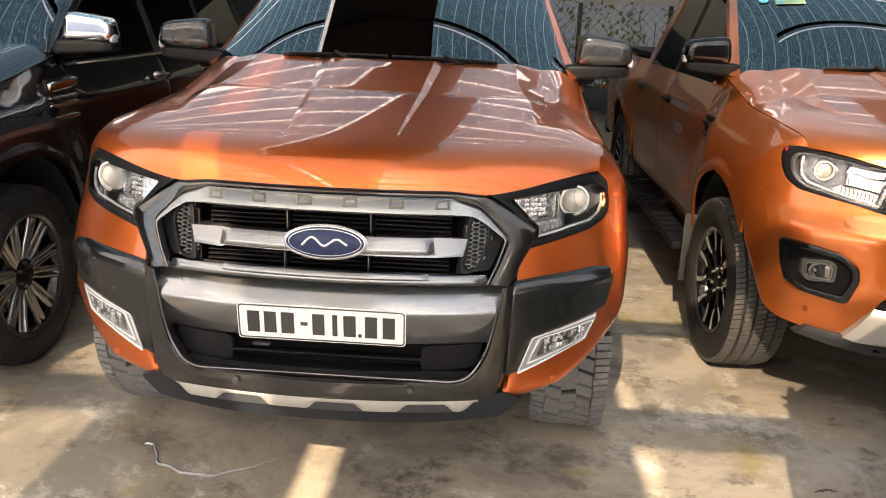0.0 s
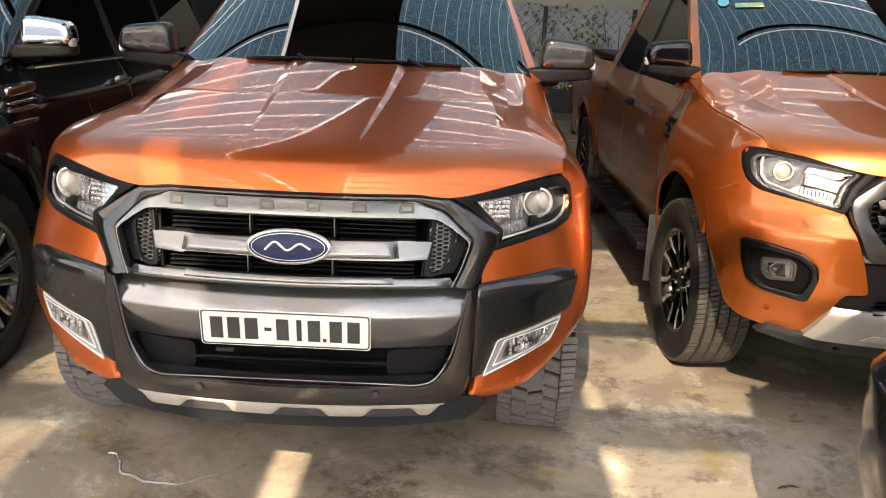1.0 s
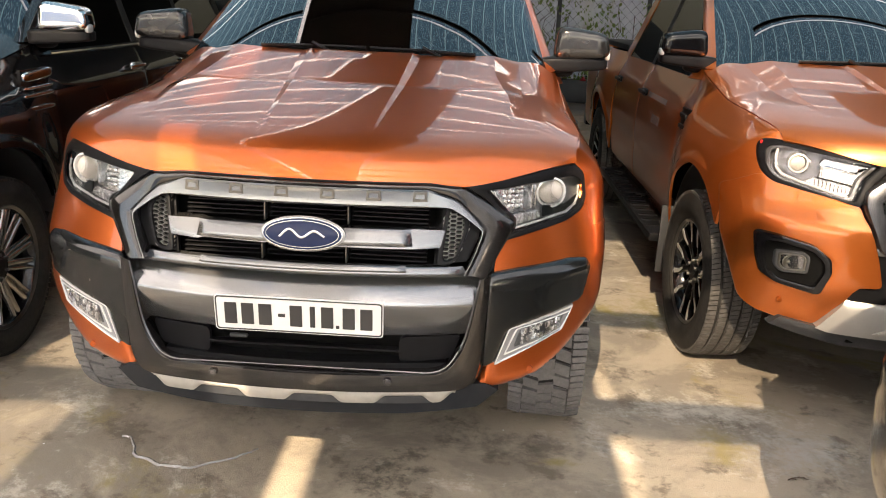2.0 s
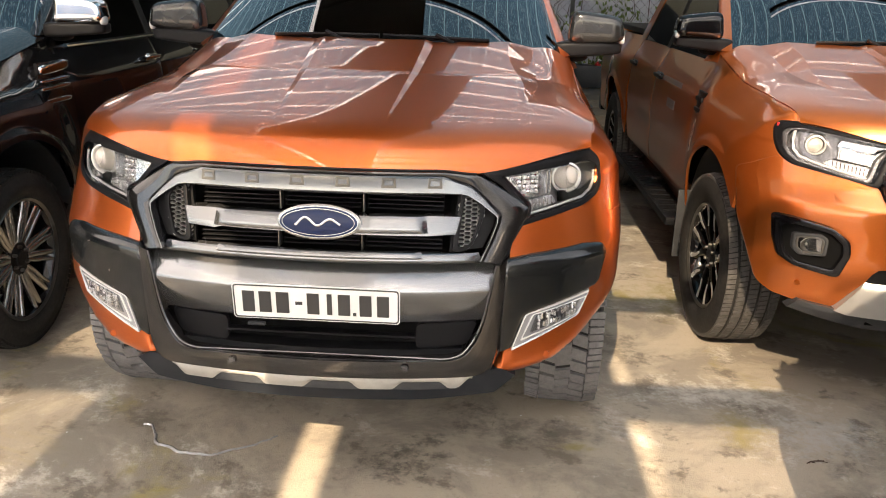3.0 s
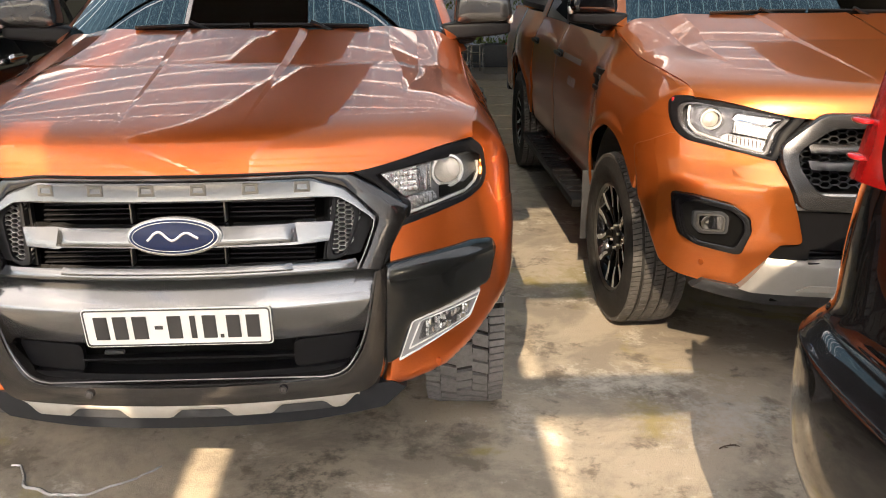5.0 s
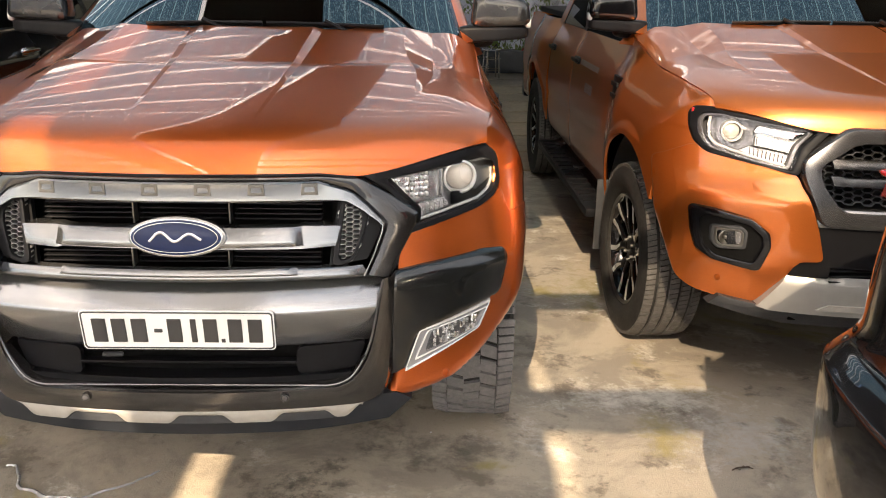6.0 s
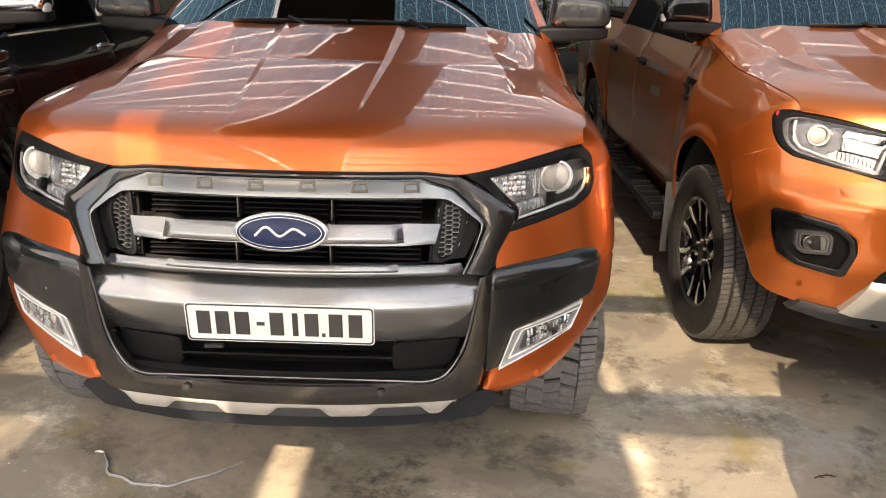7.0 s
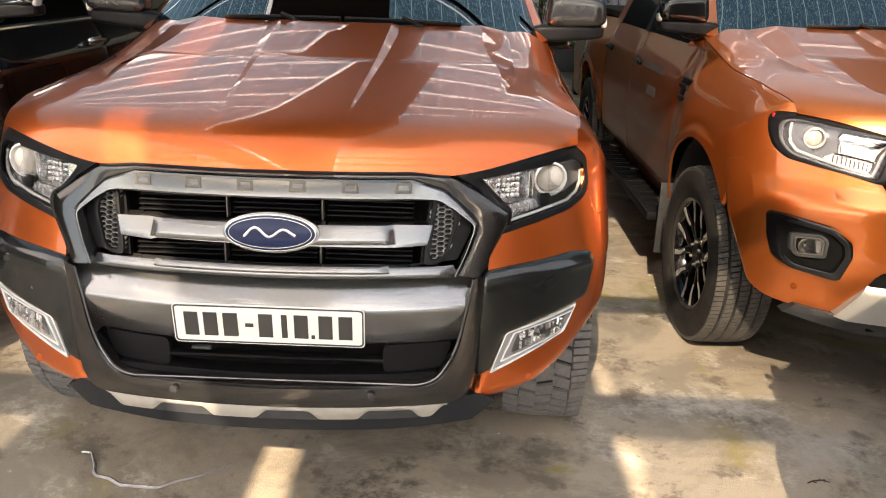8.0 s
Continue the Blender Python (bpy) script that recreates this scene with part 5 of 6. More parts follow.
def front_b(truck, paint):
    F = front
    corner = [(0.43, 0.623), (0.51, 0.615), (0.544, 0.541), (0.609, 0.437), (0.714, 0.436), (0.798, 0.449), (0.844, 0.478), (0.872, 0.559), (0.890, 0.63), (0.904, 0.70), (0.910, 0.82), (0.905, 0.89), (0.865, 0.935), (0.82, 0.968), (0.789, 0.954), (0.627, 0.929), (0.527, 0.906), (0.487, 0.807), (0.456, 0.721)]
    lampp = [(0.428, 1.054), (0.611, 1.084), (0.769, 1.100), (0.811, 1.095), (0.827, 1.072), (0.829, 1.022), (0.817, 0.976), (0.789, 0.948), (0.627, 0.923), (0.527, 0.901), (0.500, 0.972)]
    window = [(0.470, 1.046), (0.610, 1.066), (0.757, 1.082), (0.792, 1.076), (0.806, 1.056), (0.807, 1.014), (0.796, 0.982), (0.772, 0.961), (0.640, 0.932), (0.546, 0.916), (0.519, 0.992)]
    cells = [(0.490, 1.035), (0.640, 1.050), (0.646, 0.965), (0.560, 0.930), (0.540, 0.960)]
    guide = [(0.768, 1.064), (0.774, 1.035), (0.772, 1.000), (0.756, 0.976), (0.710, 0.962), (0.62, 0.940), (0.556, 0.926)]
    fogo = [(0.839, 0.758), (0.828, 0.771), (0.772, 0.771), (0.663, 0.753), (0.607, 0.711), (0.599, 0.661), (0.625, 0.576), (0.643, 0.570), (0.765, 0.587), (0.812, 0.614), (0.830, 0.679)]
    fogi = [(0.808, 0.725), (0.799, 0.738), (0.769, 0.743), (0.669, 0.729), (0.632, 0.695), (0.626, 0.657), (0.647, 0.604), (0.657, 0.600), (0.756, 0.608), (0.789, 0.638), (0.800, 0.679)]
    for side in (-1, 1):
        flip = (lambda p: p) if side > 0 else mirror
        c = part("bumper_corner", panel(flip(corner), lambda x, z: F(x, z) - 0.020 * smooth01((0.872 - z) / 0.030) * smooth01((z - 0.5) / 0.1) + 0.9 * max(0.0, 0.62 - z) ** 2, 0.0, 0.02, 0.03, 0.004, 0.02), paint, truck, "bright orange bumper corner")
        fo, fi = [tuple(p) for p in rounded(fogo, 0.012)], [tuple(p) for p in rounded(fogi, 0.012)]
        fl = new("fog_lamp")
        fl.parent = truck
        part("fog_pocket", panel(flip(fo), F, -0.028, 0.02, 0.04, 0.003), DEEP, fl)
        part("fog_surround", band(flip(fo), flip(fi), F, -0.032, 0.014, 0.03), GLOSS_BLACK, fl, "black plastic fog lamp surround")
        lf = [(0.766, 0.704), (0.698, 0.712), (0.683, 0.700), (0.684, 0.651), (0.748, 0.642), (0.765, 0.660)]
        cx, cz = 0.722, 0.676
        lo = [(cx + (x - cx) * 1.28, cz + (z - cz) * 1.30) for x, z in lf]
        part("fog_ring", band(flip([tuple(p) for p in rounded(lo, 0.012)]), flip([tuple(p) for p in rounded(lf, 0.010)]), F, -0.038, 0.006, 0.02), GREY_PLASTIC, fl)
        part("fog_reflector", panel(flip(lf), F, -0.034, 0.006, 0.03, 0.0, 0.01), GLOSS_BLACK, fl, "dark fog lamp bowl")
        part("fog_frame", band(flip([tuple(p) for p in rounded(lf, 0.010)]), flip([tuple(p) for p in rounded([(cx + (x - cx) * 0.84, cz + (z - cz) * 0.80) for x, z in lf], 0.008)]), F, -0.040, 0.003, 0.008), RIM_GREY, fl, "thin grey lens frame")
        bowl = turned(lathe([(0.006, 0.004), (0.0, 0.010), (-0.004, 0.019), (-0.008, 0.023), (-0.006, 0.025)], 24), Matrix.Translation((side * 0.735, F(0.735, 0.676) - 0.034, 0.676)) @ Matrix.Rotation(radians(90 - side * 8), 4, "Z"))
        part("fog_bowl", bowl, RIM_GREY, fl, "round chrome bulb bowl")
        part("fog_bulb", pillow(side * 0.735, F(0.735, 0.676) - 0.038, 0.676, 0.007, 0.008, 0.007, 2.2, 4), RIM_GREY, fl)
        part("fog_facet", panel(flip([(0.690, 0.700), (0.708, 0.702), (0.702, 0.658), (0.690, 0.656)]), F, -0.037, 0.004, 0.03, 0.001), DULL_BOWL, fl)
        part("fog_lens", panel(flip(lf), F, -0.042, 0.003, 0.03, 0.001, 0.01), LENS, fl).visible_shadow = False
        headlamp(truck, lampp, window, F, side, (0.710, 1.024), cells, guide, True)
        part("lamp_marker", box(side * 0.815, F(0.815, 1.082) - 0.004, 1.080, 0.012, 0.012, 0.016, 0.003, 1), RED_PAINT, truck)
        sensor(c, side * 0.73, 0.514, F, paint, 0.004)
        part("nose_backing", panel(flip([(0.36, 0.70), (0.86, 0.80), (0.82, 1.06), (0.36, 1.04)]), F, 0.10, 0.02, 0.06, 0.0), DEEP, truck)
        part("skid_end", panel(flip([(0.40, 0.63), (0.50, 0.635), (0.53, 0.60), (0.53, 0.56), (0.40, 0.56)]), F, -0.004, 0.03, 0.05, 0.004, 0.01), BLACK_PLASTIC, truck)
    outer = [(-0.385, 1.068), (0.385, 1.068), (0.522, 0.955), (0.517, 0.900), (0.456, 0.742), (-0.456, 0.742), (-0.517, 0.900), (-0.522, 0.955)]
    inner = [(-0.348, 1.014), (0.348, 1.014), (0.462, 0.938), (0.456, 0.885), (0.395, 0.802), (-0.395, 0.802), (-0.456, 0.885), (-0.462, 0.938)]
    part("grille_surround", band(rounded(outer, 0.03, 4), rounded(inner, 0.03, 4), F, -0.014, 0.016, 0.06), GRAPHITE, truck, "satin graphite grille surround")
    part("grille_cavity", box(0, 0.29, 0.90, 0.96, 0.02, 0.28), DEEP, truck)
    for side in (-1, 1):
        flip = (lambda p: p) if side > 0 else mirror
        hexmesh(flip([(0.22, 1.000), (0.325, 1.000), (0.450, 0.935), (0.445, 0.905), (0.400, 0.815), (0.22, 0.815)]), F, 0.022, 0.020, 0.0014, GREY_PLASTIC, truck, "black honeycomb grille insert")
        for z in (0.945, 0.890):
            part("grille_bar", panel(flip([(0.20, z + 0.015), (0.425, z + 0.017), (0.415, z - 0.013), (0.20, z - 0.015)]), F, -0.002, 0.03, 0.05, 0.006), GRAPHITE, truck, "grey grille bar")
    for z in (0.835, 0.915, 0.975):
        part("grille_fin", box(0, F(0.2, z) + 0.05, z, 0.42, 0.05, 0.008, 0.002, 1), BLACK_PLASTIC, truck)
    part("grille_shelf", moulding(0.452, 0.476, 0.806, 0.742, F, -0.018, 0.006, 0.03), SATIN, truck, "silver grey lower grille shelf")
    part("centre_panel", panel([(-0.47, 0.745), (0.47, 0.745), (0.435, 0.60), (-0.435, 0.60)], F, -0.004, 0.03, 0.05, 0.006), BLACK_PLASTIC, truck)
    part("intake", panel([(-0.43, 0.61), (0.43, 0.61), (0.42, 0.53), (-0.42, 0.53)], F, 0.03, 0.03, 0.05, 0.0), DEEP, truck)
    for z in (0.55, 0.57, 0.59):
        part("intake_slat", box(0, 0.10, z, 0.80, 0.05, 0.006, 0.001, 1), BLACK_PLASTIC, truck)
    part("skid_plate", panel([(-0.525, 0.565), (-0.42, 0.566), (-0.33, 0.538), (0.33, 0.538), (0.42, 0.566), (0.525, 0.565), (0.61, 0.435), (0.57, 0.425), (-0.57, 0.425), (-0.61, 0.435)], lambda x, z: F(x, z) + 0.55 * max(0.0, z - 0.535) + 1.1 * max(0.0, 0.51 - z) ** 2, -0.012, 0.05, 0.0175, 0.010), SILVER, truck, "silver skid plate")
    for x in (-0.26, 0.26):
        part("skid_recess", panel([(x - 0.13, 0.468), (x + 0.13, 0.468), (x + 0.15, 0.448), (x - 0.17, 0.446)], F, -0.016, 0.01, 0.05, 0.003), SKID, truck)
        sensor(truck, x, 0.515, F, SILVER, -0.018)
    lip = lambda x, z: F(x, z) + 0.06 * max(0, (0.44 - z) / 0.08) ** 2
    part("bumper_lip", panel([(-0.72, 0.45), (-0.55, 0.435), (0.55, 0.435), (0.72, 0.45), (0.75, 0.41), (0.50, 0.362), (-0.50, 0.362), (-0.75, 0.41)], lip, 0.0, 0.05, 0.03, 0.006), GREY_PLASTIC, truck, "dark plastic bumper lip")
    part("sump_guard", box(0, 0.45, 0.40, 1.0, 0.65, 0.02, 0.006), DEEP, truck)


def wipers(truck):
    for x0, x1 in ((-0.55, 0.02), (0.04, 0.60)):
        pts = [screen_point(x0 + (x1 - x0) * k / 6, 0.004) + Vector((0, -0.018, 0.034)) for k in range(7)]
        part("wiper", joined([tube(pts, 0.007, 6), tube([p + Vector((0, 0.004, -0.010)) for p in pts], 0.005, 4)]), BLACK_PLASTIC, truck, "black wiper blade")
        part("wiper_arm", tube([screen_point(x1 - 0.04, -0.06), pts[3] + Vector((0, -0.01, 0.012))], 0.009, 6), BLACK_PLASTIC, truck)


def pickup(name, label, paint, face, at, steer, tread, rim, trim, vent, mirror_mat, long_cab=False, group="parked pickups"):
    t = thing(name, label, "pickup truck" if not long_cab else "car", group, at)
    hood(paint, t)
    for side in (-1, 1):
        fender(paint, t, side)
    cab(paint, t, vent is CHROME, long_cab)
    flank(t, paint, trim, vent, long_cab)
    face(t, paint)
    for side in (-1, 1):
        door_mirror(t, side, mirror_mat, 0.055 if long_cab else 0.0)
        wheel(t, side * 0.785, AXLE, steer, rim, side, tread, 1.16 if long_cab else (1.08 if rim == "split" else 1.0))
        wheel(t, side * 0.785, AXLE + BASE, 0, rim, side, tread)
    wipers(t)
    return t


# ---- setting ----
bm = grid(lambda u, v: (-300 + 600 * u, -300 + 600 * v, 0), 2, 2)
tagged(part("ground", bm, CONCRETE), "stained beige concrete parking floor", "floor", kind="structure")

# canopy over the bays: netting on both sides of a black sheet, on white purlins
ROOF_Z = 3.4
shift_x, shift_y = SUN_WAY.x / -SUN_WAY.z * ROOF_Z, SUN_WAY.y / -SUN_WAY.z * ROOF_Z


def along(line, y):
    """Height of a broken line of (y, x) points."""
    for (y0, x0), (y1, x1) in zip(line, line[1:]):
        if y <= y1:
            return x0 + (x1 - x0) * max(0.0, (y - y0) / (y1 - y0))
    return line[-1][1]


def roof_sheet(name, x0, x1, y0, y1, material, label, z=ROOF_Z):
    bm = box((x0 + x1) / 2, (y0 + y1) / 2, z, x1 - x0, y1 - y0, 0.012)
    return tagged(part(name, bm, material), label, "roof sheet", kind="structure")


def hung_sheet(name, left, right, y0, y1, material, label, kind, sag=0.0, thick=0.012):
    """A sheet between two broken lines, from y0 to y1, which may themselves slant with x."""
    a, b = along(left, y0(0)), along(right, y0(0))

    def fn(u, v):
        x = a + (b - a) * u
        y = y0(x) + (y1(x) - y0(x)) * v
        xl, xr = along(left, y), along(right, y)
        return (xl + (xr - xl) * u, y, ROOF_Z + sag * math.sin(40 * u) * math.sin(math.pi * v))
    return tagged(part(name, grid(fn, 24, 4 if sag else 24, thick), material), label, kind, kind="structure")


LANE_Y = 0.2
BAY, SEAM, SEAMS_FROM = 0.42, 0.036, 4.25
# the black sheet narrows towards the rear of the canopy
BLACK_LEFT = [(0.2, -0.98), (3.9, -1.02), (4.5, -0.90), (4.85, -0.74), (5.2, -0.58), (5.5, -0.45), (6.3, -0.12), (7.0, 0.0), (13.2, 0.0)]
BLACK_RIGHT = [(0.2, 0.18), (3.2, 0.19), (4.0, 0.09), (4.8, 0.15), (5.3, 0.25), (5.9, 0.37), (7.0, 0.50), (13.2, 0.50)]
STRIP_LEFT = [(y, x - 0.05) for y, x in BLACK_LEFT]
level = lambda y: (lambda x: y)
# seam strips fill the gaps with a white glow in place of bright sky
NET_TEXT, STRIP_TEXT = "sagging blue woven shade netting", "glowing white strip standing in for sky between the nets"
# outer and rear black sheets are added out of view to darken light and reflections
for x0, x1 in ((-9.6, -3.5), (4.0, 10.3)):
    roof_sheet("roof_sheet", x0, x1, LANE_Y, 8.0, BLACK_SHEET, "opaque black roof sheet")
roof_sheet("roof_sheet", -9.6, 10.3, 8.0, 13.2, BLACK_SHEET, "opaque black roof sheet")
hung_sheet("roof_sheet", BLACK_LEFT, BLACK_RIGHT, level(LANE_Y), level(8.0), BLACK_SHEET, "opaque black roof sheet", "roof sheet")
hung_sheet("seam_strip", STRIP_LEFT, BLACK_LEFT, level(LANE_Y), level(6.2), CLEAR_STRIP, "glowing white strip standing in for sky beside the black sheet", "roof sheet")
even = lambda x: [(0.2, x), (13.2, x)]
tagged(part("purlin", box(-0.40, 2.475, ROOF_Z - 0.06, 1.16, 0.045, 0.035, 0.004), DARK_STEEL), "dark steel purlin under the black sheet", "purlin", "purlins", "structure")
for left, right, purlin_y, end, bays in (
    (even(-3.5), STRIP_LEFT, lambda x: 2.42 + 0.36 * max(0.0, -0.6 - x), 6.6, 6),
    (BLACK_RIGHT, even(1.80), lambda x: 2.42 + 0.10 * max(0.0, x - 0.6), 6.2, 5),
    (even(1.80), even(4.0), lambda x: 3.30, 7.0, 7),
):
    rows = [level(LANE_Y), level(0.80), level(1.40), purlin_y, level(SEAMS_FROM)]
    for k in range(4):
        lo = rows[k] if k == 0 else (lambda x, f=rows[k]: f(x) + SEAM)
        hung_sheet("roof_net", left, right, lo, rows[k + 1], NET, NET_TEXT, "shade net", 0.006, 0.0)
    for k in (1, 2, 3):
        hung_sheet("seam_strip", left, right, lambda x, f=rows[k]: f(x) + 0.001, lambda x, f=rows[k], w=SEAM if k < 3 else 0.020: f(x) + w, CLEAR_STRIP, STRIP_TEXT, "roof sheet")
    x0, x1 = along(left, 2.5), along(right, 2.5)
    bar = grid(lambda u, v: (x0 + (x1 - x0) * u, purlin_y(x0 + (x1 - x0) * u) + SEAM + 0.004 + 0.050 * v, ROOF_Z - 0.05), 12, 2, 0.035)
    tagged(part("purlin", bar, DARK_STEEL), "dark steel purlin under the nets", "purlin", "purlins", "structure")
    for k in range(bays):
        y = SEAMS_FROM + BAY * k
        hung_sheet("roof_net", left, right, level(y + SEAM), level(min(y + BAY, end)), NET, NET_TEXT, "shade net", 0.006, 0.0)
        hung_sheet("seam_strip", left, right, level(y + 0.001), level(y + SEAM), CLEAR_STRIP, STRIP_TEXT, "roof sheet")
    # white sheet added behind the nets so the hood crease reflects a bright line
    hung_sheet("end_sheet", left, right, level(end), level(end + 0.22), CLEAR_STRIP, "translucent white sheet added for the hood's bright line", "roof sheet")
    hung_sheet("roof_sheet", left, right, level(end + 0.22), level(8.0), BLACK_SHEET, "opaque black roof sheet", "roof sheet")
# front bay, out of view: milky sheets added to brighten the truck fronts, with narrow gaps that let the sun through in
# strips
lit = [(-1.38, -1.00), (-0.15, -0.035), (1.03, 1.10)]
edges = [-9.0] + [v for pair in lit for v in pair]
# thin netting, unseen itself, is added to weaken the sun patches
roof_sheet("thin_roof_net", 1.10 - shift_x, 1.02, -11.0, -1.05, THIN_NET, "thin pale netting added to dim the sun on the lane")
roof_sheet("thin_roof_net", 1.02, 9.0, -11.0, LANE_Y, THIN_NET, "thin pale netting added to dim the sun on the lane")
# net piece added out of view to keep the sun off the right pickup's door
hung_sheet("roof_net", even(1.10 - shift_x), even(1.02), level(-1.05), level(LANE_Y), NET, NET_TEXT, "shade net", 0.006, 0.0)
roof_sheet("thin_roof_net", lit[0][0] - shift_x, lit[0][1] - shift_x, -11.0, LANE_Y, THIN_NET, "thin pale netting added to dim the sun through a gap")
for a, b in zip(edges[::2], edges[1::2]):
    clear = a < -5
    roof_sheet("roof_sheet", a - shift_x, b - shift_x, -11.0, LANE_Y, CLEAR_STRIP if clear else OPAL, "milky roof sheet added to brighten the left" if clear else "opal roof sheet added to brighten the fronts")
for yg, w in ((1.02, 0.20), (2.12, 0.10), (-0.6, 0.10)):
    y = yg - shift_y
    tagged(part("roof_beam", box(0, y, ROOF_Z - 0.10, 18, w, 0.10, 0.005), WHITE_STEEL), "white painted steel roof beam", "beam", "roof beams", "structure")

# rear: boards, wall, fence
for k in range(12):
    y = 5.3 + 0.8 * k
    b = box(0.6, y, 0.004, 7.0, 0.74, 0.02, 0.004, 1)
    tagged(part("floor_board", b, PLANK), "pale timber floor board", "floor board", "floor boards", "structure")
tagged(part("wall_north", box(0, 14.3, 1.9, 40, 0.15, 3.8), HEDGE_WALL), "dark weathered rear wall", "wall", kind="structure")
tagged(part("wall_panel", box(2.6, 14.1, 1.1, 5.2, 0.10, 2.2), WALL_WHITE), "weathered white wall behind the fence", "wall", kind="structure")
tagged(part("beam_rear", box(1.8, 12.9, 1.83, 12, 0.12, 0.20, 0.01), WHITE_STEEL), "white steel beam along the rear", "beam", kind="structure")
# side and south walls stand out of view, added to close off the surroundings
for x in (-6, 6.5):
    tagged(part("wall_side", box(x * 1.6, 5, 1.7, 0.15, 18, 3.4), HEDGE_WALL), "unseen dark side wall added to close the yard", "wall", kind="structure")
tagged(part("wall_south", box(0, -16, 1.2, 40, 0.15, 2.4), WALL_WHITE), "unseen pale wall added across the lane", "wall", kind="structure")

# ---- vehicles ----
pickup("pickup_truck", "orange double-cab pickup with brushed grey grille and off-road tyres", ORANGE, front_a, pose(0, 0, 0), -4, TREAD_DUST, "chunky", BLACK_PLASTIC, BLACK_PLASTIC, FILM)
truck_b = pickup("pickup_truck", "bright orange double-cab pickup with black fog lamp surrounds", GOLD_ORANGE, front_b, pose(2.38, 0.70, 0), 3, TREAD_WORN, "split", BLACK_PLASTIC, BLACK_PLASTIC, GLOSS_BLACK)
pickup("black_suv", "glossy black tall car with chrome vents and mirrors", BLACK_PAINT, front_b, pose(-2.37, 0.20, 0), 0, RUBBER, "dark", CHROME, CHROME, CHROME, True, "parked cars")


def on_screen(u, v):
    return screen_point(u, v) + Vector((0, -0.004, 0.006))


part("round_sticker", grid(lambda a, b: on_screen(-0.815 + 0.042 * b * math.cos(2 * math.pi * a), 0.765 + 0.050 * b * math.sin(2 * math.pi * a)), 20, 4, 0.001), BLUE_STICKER, truck_b, "pale round sticker on the windscreen")
part("permit_strip", grid(lambda a, b: on_screen(-0.735 + 0.21 * a, 0.665 + 0.055 * b + 0.02 * (1 - a)), 6, 3, 0.001), GREEN_STICKER, truck_b, "pale green sticker on the windscreen")
part("round_mark", grid(lambda a, b: on_screen(-0.70 + 0.018 * b * math.cos(2 * math.pi * a), 0.700 + 0.022 * b * math.sin(2 * math.pi * a)) + Vector((0, -0.002, 0.002)), 16, 3, 0.001), BLUE_STICKER, truck_b)
for y0, y1, z0, z1, m_ in ((1.99, 2.20, 0.915, 0.965, FADED), (1.90, 2.42, 1.045, 1.075, FILM_CLEAR)):
    part("door_sticker", grid(lambda a, b: (-(body_x(z0 + (z1 - z0) * b) + 0.0015), y0 + (y1 - y0) * a, z0 + (z1 - z0) * b), 6, 3, 0.0008), m_, truck_b, "leftover protective sticker on the door")


